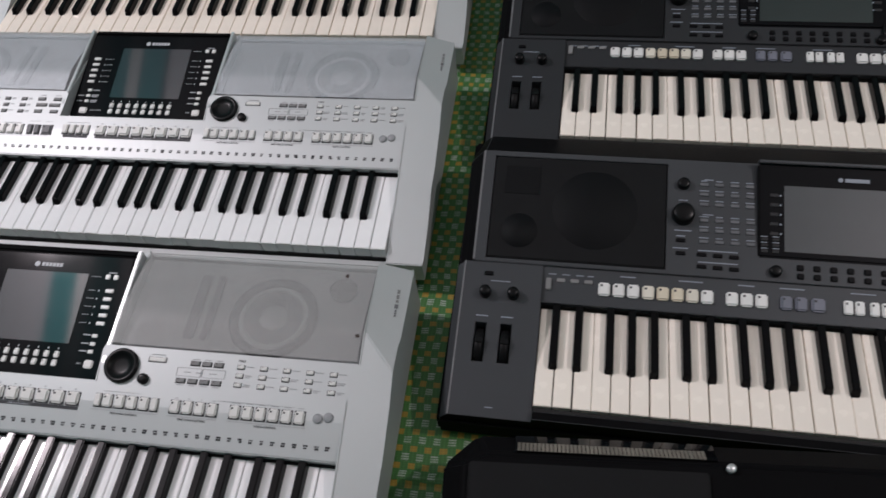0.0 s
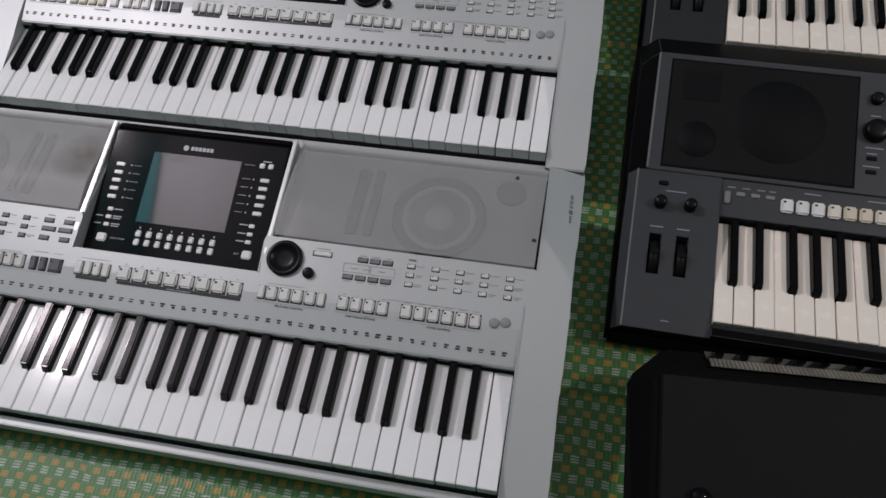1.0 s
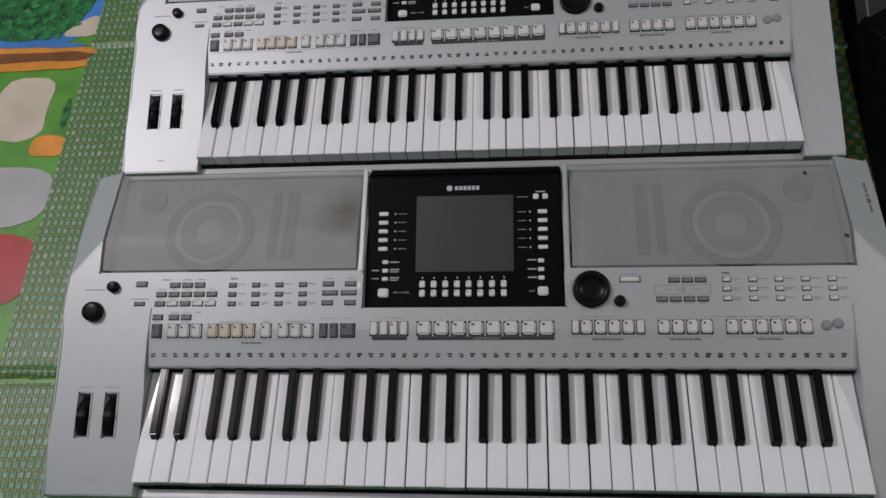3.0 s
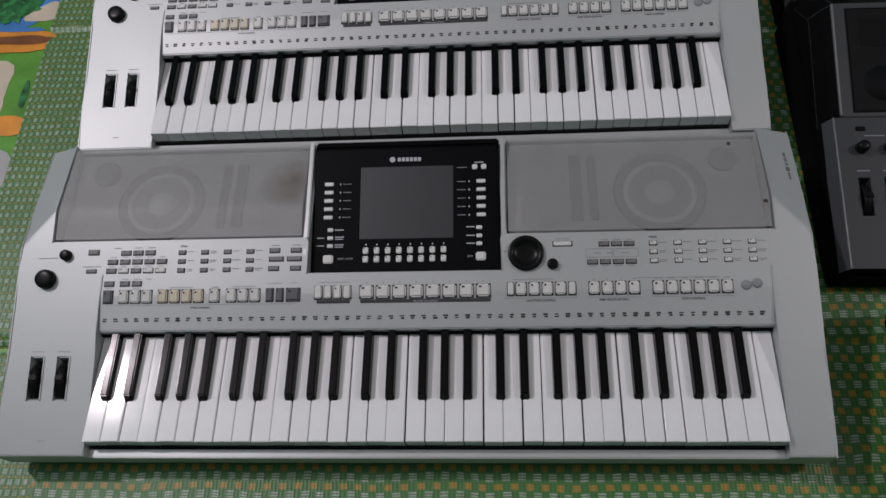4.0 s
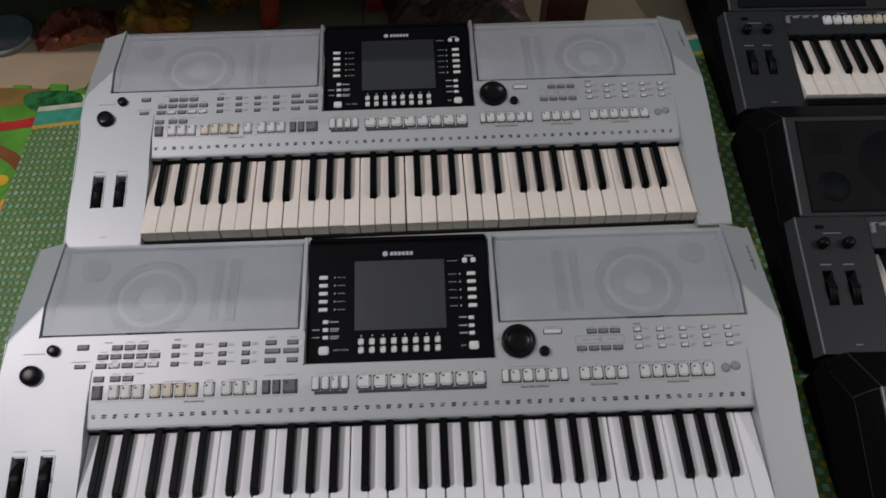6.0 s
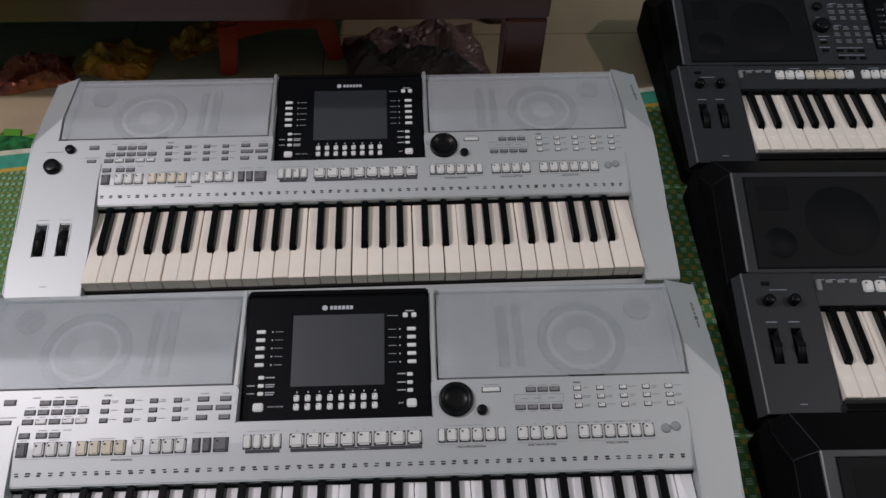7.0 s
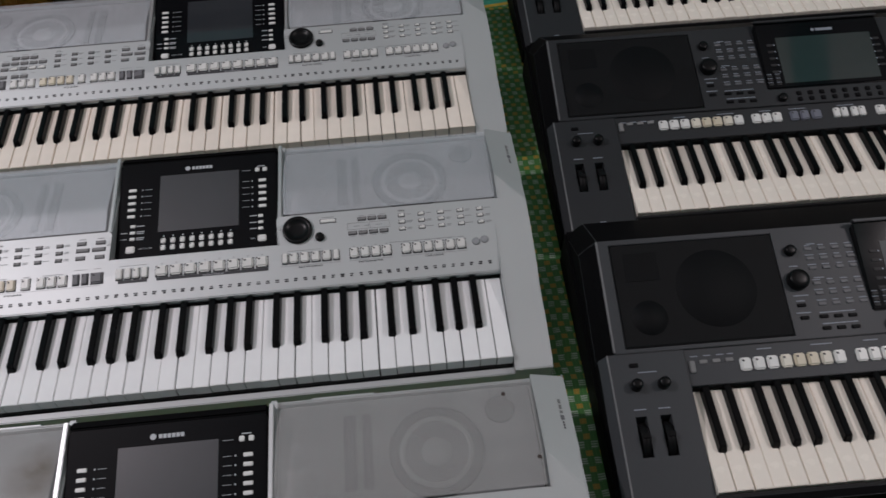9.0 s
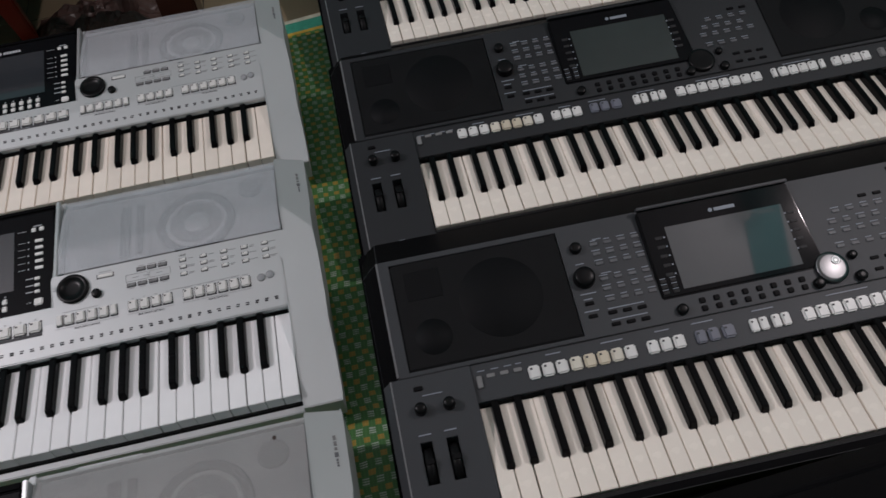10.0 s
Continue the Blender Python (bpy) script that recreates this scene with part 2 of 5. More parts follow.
BAFFLE = mat("speaker_baffle", (0.26, 0.265, 0.27), 0.7, 0, 0.06)
CONE = mat("speaker_surround_rubber", (0.095, 0.098, 0.102), 0.7, 0, 0.08)
CONE_PAPER = mat("dark_cone_paper", (0.17, 0.172, 0.176), 0.7, 0, 0.08)
CONE_RING = mat("speaker_cone_paper", (0.36, 0.365, 0.37), 0.5, 0.1, 0.05)
RUST = mat("dark_rust_spot", (0.05, 0.035, 0.03), 0.8, 0, 0.2)
CHARCOAL = mat("charcoal_painted_plastic", (0.047, 0.051, 0.056), 0.45, 0.1, 0.06, 6, 0.15, 1500, spec=0.3)
CHARCOAL_DARK = mat("dark_charcoal_plastic", (0.025, 0.027, 0.030), 0.45, 0.1, 0.06, 6, 0.15, 1500, spec=0.3)
CLOTH_DARK = mat("black_cone_behind_mesh", (0.0050, 0.0054, 0.0062), 0.51, 0, 0.12, 30, 0.4, 2200, spec=0.105)
# Lighter than the shell: holds the bevel's highlight on the scuffed edge.
CHARCOAL_EDGE_HIGHLIGHT = mat("scuffed_charcoal_edge_highlight", (0.20, 0.205, 0.212), 0.34, 0.4, 0.1, 10, 0.1, 1200)
BLACK_SHELL = mat("black_lower_shell", (0.0055, 0.0055, 0.006), 0.45, 0, 0.1, 8, 0.2, 1500, spec=0.012)
WHEEL_RUBBER = mat("black_wheel_rubber", (0.006, 0.006, 0.0065), 0.45, 0, 0.1, 40, 0.2, 1500, spec=0.12)
BLACK_CLOTH = mat("black_speaker_mesh", (0.0060, 0.0064, 0.0072), 0.5, 0, 0.12, 30, 0.5, 2200, spec=0.13)
DIAL_METAL = mat("spun_metal_dial", (0.22, 0.22, 0.225), 0.34, 1.0, 0.04, 20)
spin = DIAL_METAL.node_tree.nodes.new("ShaderNodeTangent")
spin.direction_type, spin.axis = "RADIAL", "Z"
DIAL_METAL.node_tree.links.new(spin.outputs[0], DIAL_METAL.node_tree.nodes["Principled BSDF"].inputs["Tangent"])
DIAL_METAL.node_tree.nodes["Principled BSDF"].inputs["Anisotropic"].default_value = 0.85
VENT_RIB = mat("greyish_vent_plastic", (0.17, 0.155, 0.13), 0.4, 0, 0.25, 40)
WEAVE = mat_weave()
TEAL_BAND = mat("teal_woven_border", (0.05, 0.30, 0.20), 0.45, 0, 0.15, 60, 0.6, 320)
YELLOW_BAND = mat("yellow_woven_border", (0.50, 0.34, 0.05), 0.45, 0, 0.15, 60, 0.6, 320)
PALE_BAND = mat("pale_woven_border", (0.55, 0.55, 0.42), 0.45, 0, 0.15, 60, 0.6, 320)
TILE = mat("beige_ceramic_tile", (0.37, 0.29, 0.19), 0.5, 0, 0.07, 7, 0.03, 200, 0.0, piece=0.05, spec=0.12)
GROUT = mat("brown_grout", (0.10, 0.085, 0.07), 0.8, 0, 0.1)
WALL = mat("teal_wall_paint", (0.07, 0.20, 0.195), 0.7, 0, 0.05, 3, 0.2, 300, stain=(0.07, 0.21, 0.20))
CEIL = mat("ceiling_paint", (0.60, 0.60, 0.61), 0.8, 0, 0.04, 2, 0.1, 200)
WOOD = wood_mat("dark_red_brown_wood", (0.045, 0.014, 0.008))
TEAL_TRIM = mat("teal_band_paint", (0.03, 0.27, 0.27), 0.6, 0, 0.05, 3)
RED_PLASTIC = mat("red_plastic", (0.42, 0.03, 0.015), 0.35, 0, 0.08, 20)
BAG = mat("crumpled_pink_plastic_film", (0.13, 0.075, 0.065), 0.38, 0, 0.3, 25)
FOIL_A = mat("printed_snack_foil", (0.62, 0.26, 0.02), 0.28, 0.2, 0.4, 40, stain=(0.45, 0.03, 0.05))
FOIL_B = mat("red_and_purple_foil", (0.30, 0.05, 0.03), 0.25, 0.2, 0.4, 60, stain=(0.50, 0.24, 0.04))
WHITE_PLASTIC = mat("white_plastic", (0.7, 0.7, 0.68), 0.3, 0, 0.05)
P_GREEN = mat("print_grass_green", (0.10, 0.30, 0.03), 0.4, 0, 0.25, 16, 0.1, 300)
P_DARK = mat("print_leaf_green", (0.018, 0.13, 0.035), 0.4, 0, 0.75, 55, 0.1, 300, stain=(0.06, 0.28, 0.06))
P_LEAF = mat("print_bright_leaf_green", (0.035, 0.24, 0.06), 0.4, 0, 0.4, 40, 0.1, 300)
P_BLUE = mat("print_river_blue", (0.06, 0.22, 0.55), 0.4, 0, 0.2, 14, 0.1, 300)
P_ORANGE = mat("print_orange", (0.72, 0.28, 0.03), 0.4, 0, 0.2, 18, 0.1, 300)
P_BROWN = mat("print_brown", (0.20, 0.07, 0.02), 0.4, 0, 0.25, 18, 0.1, 300)
P_RED = mat("print_red", (0.42, 0.025, 0.02), 0.4, 0, 0.2, 18, 0.1, 300)
P_SAND = mat("print_sand", (0.60, 0.52, 0.40), 0.4, 0, 0.1, 14, 0.1, 300)
P_YELLOW = mat("print_yellow", (0.60, 0.36, 0.02), 0.4, 0, 0.2, 14, 0.1, 300)
P_OCHRE = mat("print_ochre_brown", (0.20, 0.13, 0.035), 0.4, 0, 0.35, 14, 0.1, 300)
P_GREY = mat("print_grey", (0.42, 0.42, 0.42), 0.4, 0, 0.1, 14, 0.1, 300)


# ---- building helpers ----
def part(name, bm, material, parent=None, label="", place=None):
    """Links a bmesh as ONE mesh object, under parent if there is one."""
    me = bpy.data.meshes.new(name)
    bmesh.ops.recalc_face_normals(bm, faces=bm.faces)
    bm.to_mesh(me)
    bm.free()
    for m in material if isinstance(material, (list, tuple)) else [material]:
        me.materials.append(m)
    return piece(name, me, parent, label, place)


def piece(name, me, parent=None, label="", place=None):
    ob = new(name, me)
    ob.parent = parent
    if place is not None:
        ob.matrix_basis = place
    if label:
        ob["label"] = label
    return ob


def add_box(bm, x0, x1, y0, y1, z0, z1, m=None, index=0):
    g = bmesh.ops.create_cube(bm, size=1)
    t = Matrix.Translation(((x0 + x1) / 2, (y0 + y1) / 2, (z0 + z1) / 2)) @ Matrix.Diagonal((x1 - x0, y1 - y0, z1 - z0, 1))
    bmesh.ops.transform(bm, matrix=(m @ t) if m is not None else t, verts=g["verts"])
    for f in {f for v in g["verts"] for f in v.link_faces}:
        f.material_index = index
    return g["verts"]


def bevel_sharp(bm, off, seg=2, angle=22):
    bm.normal_update()
    es = [e for e in bm.edges if len(e.link_faces) == 2 and e.calc_face_angle(0) > radians(angle)]
    if es:
        bmesh.ops.bevel(bm, geom=es, offset=off, segments=seg, affect="EDGES", clamp_overlap=True)


def box_bm(x0, x1, y0, y1, z0, z1, bev=0.0, seg=2):
    bm = bmesh.new()
    add_box(bm, x0, x1, y0, y1, z0, z1)
    if bev:
        bevel_sharp(bm, bev, seg)
    return bm


def disc_bm(rings, seg=40):
    """A turned shape: rings of (radius, height) from the outside bottom to the middle."""
    bm = bmesh.new()
    prev = None
    for r, z in rings:
        cur = [bm.verts.new((r * math.cos(2 * math.pi * k / seg), r * math.sin(2 * math.pi * k / seg), z)) for k in range(seg)] if r > 1e-6 else [bm.verts.new((0, 0, z))]
        if prev:
            for k in range(seg):
                a, b = prev[k], prev[(k + 1) % seg]
                if len(cur) == 1:
                    bm.faces.new((a, b, cur[0]))
                else:
                    bm.faces.new((a, b, cur[(k + 1) % seg], cur[k]))
        prev = cur
    for f in bm.faces:
        f.smooth = True
    return bm


def shell_bm(xs, ys, height, bottom, split=(), outer=0):
    """A moulded shell over a grid: height(cell middle, x, y) gives (z, material) for each cell's corners; cells of different height get a wall between them."""
    bm = bmesh.new()
    nx, ny = len(xs) - 1, len(ys) - 1

    def z_of(i, j, x, y):
        if not (0 <= i < nx and 0 <= j < ny):
            return bottom
        return height((xs[i] + xs[i + 1]) / 2, (ys[j] + ys[j + 1]) / 2, x, y)[0]

    def face(pts, k):
        vs = []
        for p in pts:
            if not vs or (Vector(p) - vs[-1].co).length > 1e-6:
                vs.append(bm.verts.new(p))
        if len(vs) > 2 and (vs[0].co - vs[-1].co).length < 1e-6:
            bm.verts.remove(vs.pop())
        if len(vs) > 2:
            bm.faces.new(vs).material_index = k
    for i in range(nx):
        for j in range(ny):
            k = height((xs[i] + xs[i + 1]) / 2, (ys[j] + ys[j + 1]) / 2, xs[i], ys[j])[1]
            c = [(x, y, z_of(i, j, x, y)) for x, y in ((xs[i], ys[j]), (xs[i + 1], ys[j]), (xs[i + 1], ys[j + 1]), (xs[i], ys[j + 1]))]
            turn = split.get((i, j)) if split else None
            if turn == 0:
                face((c[0], c[1], c[2]), k), face((c[0], c[2], c[3]), k)
            elif turn == 1:
                face((c[1], c[2], c[3]), k), face((c[0], c[1], c[3]), k)
            else:
                face(c, k)
    for i in range(nx + 1):
        for j in range(ny):
            a = [z_of(i - 1, j, xs[i], y) for y in (ys[j], ys[j + 1])]
            b = [z_of(i, j, xs[i], y) for y in (ys[j], ys[j + 1])]
            if abs(a[0] - b[0]) + abs(a[1] - b[1]) > 1e-5:
                face(((xs[i], ys[j], a[0]), (xs[i], ys[j + 1], a[1]), (xs[i], ys[j + 1], b[1]), (xs[i], ys[j], b[0])), outer if i in (0, nx) else 0)
    for j in range(ny + 1):
        for i in range(nx):
            a = [z_of(i, j - 1, x, ys[j]) for x in (xs[i], xs[i + 1])]
            b = [z_of(i, j, x, ys[j]) for x in (xs[i], xs[i + 1])]
            if abs(a[0] - b[0]) + abs(a[1] - b[1]) > 1e-5:
                face(((xs[i], ys[j], a[0]), (xs[i + 1], ys[j], a[1]), (xs[i + 1], ys[j], b[1]), (xs[i], ys[j], b[0])), outer if j in (0, ny) else 0)
    bmesh.ops.remove_doubles(bm, verts=bm.verts, dist=1e-5)
    return bm


MESHES = {}


def button_mesh(w, d, h, material, dot=False, contact_shade=False):
    key = (round(w, 4), round(d, 4), round(h, 4), material.name, dot, contact_shade)
    if key not in MESHES:
        bm = bmesh.new()
        vs = add_box(bm, -w / 2, w / 2, -d / 2, d / 2, -0.002, h)
        top = [v for v in vs if v.co.z > 0]
        for v in top:
            v.co.x *= 0.93
            v.co.y *= 0.95
        bevel_sharp(bm, min(w, d) * 0.12, 2)
        if dot:
            add_box(bm, -w * 0.32, -w * 0.12, d * 0.18, d * 0.32, h - 0.0005, h + 0.0003, index=1)
        # Dark rim, wider at the front, paints the button's contact shadow.
        if contact_shade:
            add_box(bm, -w / 2 - 0.0007, w / 2 + 0.0007, -d / 2 - 0.0012, d / 2 + 0.0004, -0.001, 0.0003, index=1)
        me = bpy.data.meshes.new("button")
        bmesh.ops.recalc_face_normals(bm, faces=bm.faces)
        bm.to_mesh(me)
        bm.free()
        me.materials.append(material)
        me.materials.append(INK_AND_SHADE)
        MESHES[key] = me
    return MESHES[key]


def seat(surf, y):
    """Height, slope and plan y of a control; the silver panel's layout is read a little low near the keys."""
    if surf is s_panel:
        y -= 0.0048 * max(0.0, 1 - y / 0.1)
    return (*surf(y), y)


def put_button(parent, surf, x, y, w, d, h, material, name="button", dot=False):
    """A push button that sits on the surface surf(y) -> (height, slope)."""
    z, s, y = seat(surf, y)
    return piece(name, button_mesh(w, d, h, material, dot, surf is s_panel), parent, place=pose(x, y, z, math.degrees(math.atan(s)), 0, 0))


def put_disc(parent, surf, x, y, rings, material, name, label="", seg=36):
    z, s, y = seat(surf, y)
    return part(name, disc_bm(rings, seg), material, parent, label, pose(x, y, z, math.degrees(math.atan(s)), 0, 0))


def knob_rings(r, h):
    return [(r * 1.05, -0.001), (r, h * 0.6), (r * 0.93, h * 0.86), (r * 0.8, h * 0.95), (r * 0.4, h * 0.995), (0, h)]


def add_bar(bm, surf, x, y, w, d, up=0.0005):
    """A flat printed mark on the surface."""
    z, s, y = seat(surf, y)
    add_box(bm, -w / 2, w / 2, -d / 2, d / 2, 0, up, pose(x, y, z, math.degrees(math.atan(s)), 0, 0))


def words(parent, surf, text, x, y, size, material):
    cu = bpy.data.curves.new("lettering", "FONT")
    cu.body, cu.size, cu.align_x, cu.extrude = text, size, "CENTER", 0.00015
    ob = bpy.data.objects.new("lettering", cu)
    scene.collection.objects.link(ob)
    me = bpy.data.meshes.new_from_object(ob.evaluated_get(bpy.context.evaluated_depsgraph_get()))
    bpy.data.objects.remove(ob)
    me.name = "lettering"
    me.materials.clear()
    me.materials.append(material)
    z, s, y = seat(surf, y)
    return piece("lettering", me, parent, place=pose(x, y, z + 0.0004, math.degrees(math.atan(s)), 0, 0))


# ---- keys, shared by all keyboards ----
WHITE_PITCH = 0.0235


def white_key_mesh(material):
    key = ("white", material.name)
    if key not in MESHES:
        bm = bmesh.new()
        w = WHITE_PITCH - 0.0014
        add_box(bm, -w / 2, w / 2, -0.1405, 0.004, 0.054, 0.0745)
        es = [e for e in bm.edges if all(v.co.z > 0.07 for v in e.verts)]
        bmesh.ops.bevel(bm, geom=es, offset=0.0008, segments=2, affect="EDGES")
        me = bpy.data.meshes.new("white_key")
        bmesh.ops.recalc_face_normals(bm, faces=bm.faces)
        bm.to_mesh(me)
        bm.free()
        me.materials.append(material)
        MESHES[key] = me
    return MESHES[key]


def black_key_mesh():
    if "black" not in MESHES:
        bm = bmesh.new()
        vs = add_box(bm, -0.0064, 0.0064, -0.0925, 0.004, 0.070, 0.0862)
        for v in vs:
            if v.co.z > 0.08:
                v.co.x *= 0.76
                if v.co.y < -0.05:
                    v.co.y += 0.007
                    v.co.z -= 0.0015
        bevel_sharp(bm, 0.0014, 2)
        me = bpy.data.meshes.new("black_key")
        bmesh.ops.recalc_face_normals(bm, faces=bm.faces)
        bm.to_mesh(me)
        bm.free()
        me.materials.append(BLACK_KEY)
        MESHES["black"] = me
    return MESHES["black"]


def put_keys(parent, x0, material, rng):
    """Sixty-one keys, C to C, from x0 to the right."""
    shift = {0: -0.0029, 1: 0.0035, 3: -0.0037, 4: 0.0002, 5: 0.0044}
    for k in range(36):
        x = x0 + (k + 0.5) * WHITE_PITCH
        piece("white_key", white_key_mesh(material), parent, place=pose(x, rng.uniform(-0.0003, 0.0003), rng.uniform(-0.0003, 0.0002), rng.uniform(-0.1, 0.1), rng.uniform(-0.45, 0.45), 0))
        if k % 7 in shift and k < 35:
            piece("black_key", black_key_mesh(), parent, place=pose(x0 + (k + 1) * WHITE_PITCH + shift[k % 7], 0, rng.uniform(-0.0004, 0.0004), 0, rng.uniform(-0.4, 0.4), 0))


def put_wheel(parent, x, y, top, name="wheel"):
    bm = disc_bm([(0.0235, -0.0055), (0.026, -0.004), (0.026, 0.004), (0.0235, 0.0055), (0, 0.0055)], 40)
    bmesh.ops.transform(bm, matrix=pose(0, 0, 0, 0, 90, 0), verts=bm.verts)
    add_box(bm, -0.0045, 0.0058, -0.005, 0.002, 0.0225, 0.0272)
    bevel_sharp(bm, 0.0004, 1, 60)
    return part(name, bm, WHEEL_RUBBER, parent, "", pose(x, y, top - 0.019, 0, 0, 0))


# ---- the silver keyboards ----
def s_cheek(y):
    return 0.060 + 0.2322 * (y + 0.155), 0.2322


def s_panel(y):
    """The control panel, with a crease under the pad row where the front strip falls away more steeply."""
    if y < 0.040:
        return 0.060 + 0.2322 * 0.195 - 0.33 * (0.040 - y), 0.33
    return 0.060 + 0.2322 * (y + 0.155), 0.2322


def s_grille(y):
    return (0.1212 + 0.2322 * (y - 0.113), 0.2322) if y < 0.153 else (0.1305 - 0.065 * (y - 0.153), -0.065)


def s_display(y):
    return 0.1000 + 0.22 * (y - 0.091), 0.22


def on_face(y):
    """From the panel's plan to the sloping face of the display."""
    return 0.091 + 0.936 * (y - 0.088)


def silver_keyboard(m, label, keys, grille, rng, worn=False):
    kb = new("arranger_keyboard")
    kb.matrix_world = m
    tagged(kb, label, "keyboard", "silver keyboards in a column")
    xs = [-0.538, -0.532, -0.5065, -0.4965, -0.4895, -0.4715, -0.4555, -0.424, -0.1605, -0.1575, -0.1535, 0.0955, 0.0995, 0.1025, 0.424, 0.4335, 0.44392, 0.47066, 0.477]
    ys = [-0.155, -0.1445, -0.0885, -0.0365, -0.004, 0.040, 0.066, 0.105, 0.112, 0.1415, 0.153, 0.258, 0.262]

    def height(cx, cy, x, y):
        if -0.424 < cx < 0.424 and -0.1445 < cy < -0.004:
            return 0.035, 1
        if -0.0885 < cy < -0.0365 and (-0.5065 < cx < -0.4895 or -0.4715 < cx < -0.4555):
            return 0.05, 1
        if cy < -0.1445 and -0.424 < cx < 0.424:
            return 0.050, 0
        if cy < 0.0 or (cy < 0.040 and not -0.424 < cx < 0.424):
            z = s_cheek(y)[0]
            return z, 0
        if cy < 0.040:
            return s_panel(y)[0], 0
        if -0.1535 < cx < 0.0955 and cy > 0.066:
            return 0.085, 1
        if cy > 0.112 and (-0.4965 < cx < -0.1605 or 0.1025 < cx < 0.4335):
            return (0.098, 1) if cy < 0.258 else (0.112, 0)
        if cy > 0.112 and (-0.1605 < cx < -0.1535 or 0.0955 < cx < 0.1025):
            return 0.118, 0
        if cx < -0.4965 or cx > 0.4335:
            # the cheek folds along a diagonal crease and falls outwards and to the rear behind it
            run = (-0.4965 - x) / 0.0415 if x < 0 else (x - 0.4335) / 0.0435
            behind = y - (0.153 - 0.048 * run)
            return s_cheek(y)[0] - max(0.0, behind) * 0.302, 0
        return s_panel(min(y, 0.112))[0], 0
    crease = [(0, 7), (1, 8), (2, 9)]
    split = {cell: 0 for cell in crease}
    split.update({(len(xs) - 2 - k, j): 1 for k, j in crease})
    bm = shell_bm(xs, ys, height, 0.022, split)
    bevel_sharp(bm, 0.0013, 2, 14)
    part("body", bm, [SILVER, CAVITY], kb, "silver painted plastic top shell")
    part("lower_shell", box_bm(-0.530, 0.469, -0.148, 0.258, 0.006, 0.024, 0.003), UNDER, kb, "grey lower shell")
    for fx in (-0.49, 0.43):
        for fy in (-0.12, 0.22):
            part("foot", box_bm(fx - 0.012, fx + 0.012, fy - 0.012, fy + 0.012, 0.0, 0.0065, 0.001), BLACK_SHELL, kb, "black rubber foot")
    part("key_bed_rail", box_bm(-0.423, 0.423, -0.1425, -0.136, 0.036, 0.0535, 0.0008), CAVITY, kb)
    # Added black strip stands in for the shade at the riser's foot.
    part("felt_strip", box_bm(-0.4232, 0.4232, -0.0058, -0.0042, 0.058, 0.0818, 0.0), GAP_SHADE, kb, "black strip painting the shaded gap behind the keys")
    put_keys(kb, -0.423, keys, rng)
    # speaker grilles with the speakers behind them
    for side, gx0, gx1 in ((-1, -0.4935, -0.1625), (1, 0.1045, 0.4305)):
        bm = bmesh.new()
        slant = 0.0012
        cols, rows = 8, [0.1145, 0.130, 0.142, 0.149, 0.158, 0.168, 0.185, 0.21, 0.235, 0.2505, 0.2565]
        grid = []
        for y in rows:
            z = s_grille(y)[0] - (0.0022 if y > 0.253 else 0)
            k = (y - 0.1145) / 0.14 * slant
            a, b = (gx0 - k * (side < 0), gx1 + k * (side > 0)) if side else (gx0, gx1)
            grid.append([bm.verts.new((a + (b - a) * c / cols, y, z)) for c in range(cols + 1)])
        for r in range(len(rows) - 1):
            for c in range(cols):
                bm.faces.new((grid[r][c], grid[r][c + 1], grid[r + 1][c + 1], grid[r + 1][c])).smooth = True
        g = part("speaker_grille", bm, grille, kb, "perforated metal speaker grille")
        inside = 1 if side < 0 else -1
        ex = gx0 if side < 0 else gx1
        part("baffle", box_bm(gx0 + 0.001, gx1 - 0.001, 0.116, 0.255, 0.099, 0.1065, 0.0), BAFFLE, kb)
        wx = ex + inside * 0.128
        part("woofer", disc_bm([(0.060, 0.1066), (0.060, 0.1085), (0.056, 0.1097), (0.049, 0.1085), (0.047, 0.1075)], 44), CONE, kb, "dark speaker surround", pose(wx, 0.176, 0))
        part("speaker_cone", disc_bm([(0.047, 0.1075), (0.044, 0.1097), (0.041, 0.1092), (0.040, 0.1080)], 44), CONE_RING, kb, "grey speaker cone", pose(wx, 0.176, 0))
        part("speaker_cone", disc_bm([(0.040, 0.1080), (0.026, 0.1070), (0.019, 0.1068)], 44), CONE_PAPER, kb, "dark grey paper cone", pose(wx, 0.176, 0))
        part("dust_cap", disc_bm([(0.019, 0.1068), (0.017, 0.1085), (0.010, 0.1098), (0.0, 0.1103)], 30), CONE_RING, kb, "", pose(wx, 0.176, 0))
        part("tweeter", disc_bm([(0.019, 0.1066), (0.019, 0.1095), (0.016, 0.11), (0.0, 0.1085)], 30), CONE, kb, "", pose(ex + inside * 0.042, 0.224, 0))
        for px, pw in ((0.214, 0.006), (0.236, 0.008)):
            part("bass_port", box_bm(ex + inside * px - pw, ex + inside * px + pw, 0.135, 0.235, 0.1066, 0.1095, 0.003), CONE, kb)
    # display panel between two silver ribs
    bm = bmesh.new()
    vs = add_box(bm, -0.1525, 0.0945, 0.067, 0.2395, 0.086, 0.1)
    for v in vs:
        if v.co.z > 0.09:
            v.co.z = s_display(v.co.y)[0]
    bevel_sharp(bm, 0.0025, 2)
    disp = part("display_panel", bm, BLACK_GLOSS, kb, "glossy black display panel")
    part("display_hinge", box_bm(-0.1525, 0.0945, 0.2402, 0.2515, 0.1, 0.1325, 0.0025), BLACK_SHELL, disp, "black hinge ridge")
    for x in (-0.157, 0.099):
        bm = bmesh.new()
        vs = add_box(bm, x - 0.0028, x + 0.0028, 0.088, 0.2505, 0.105, 0.12)
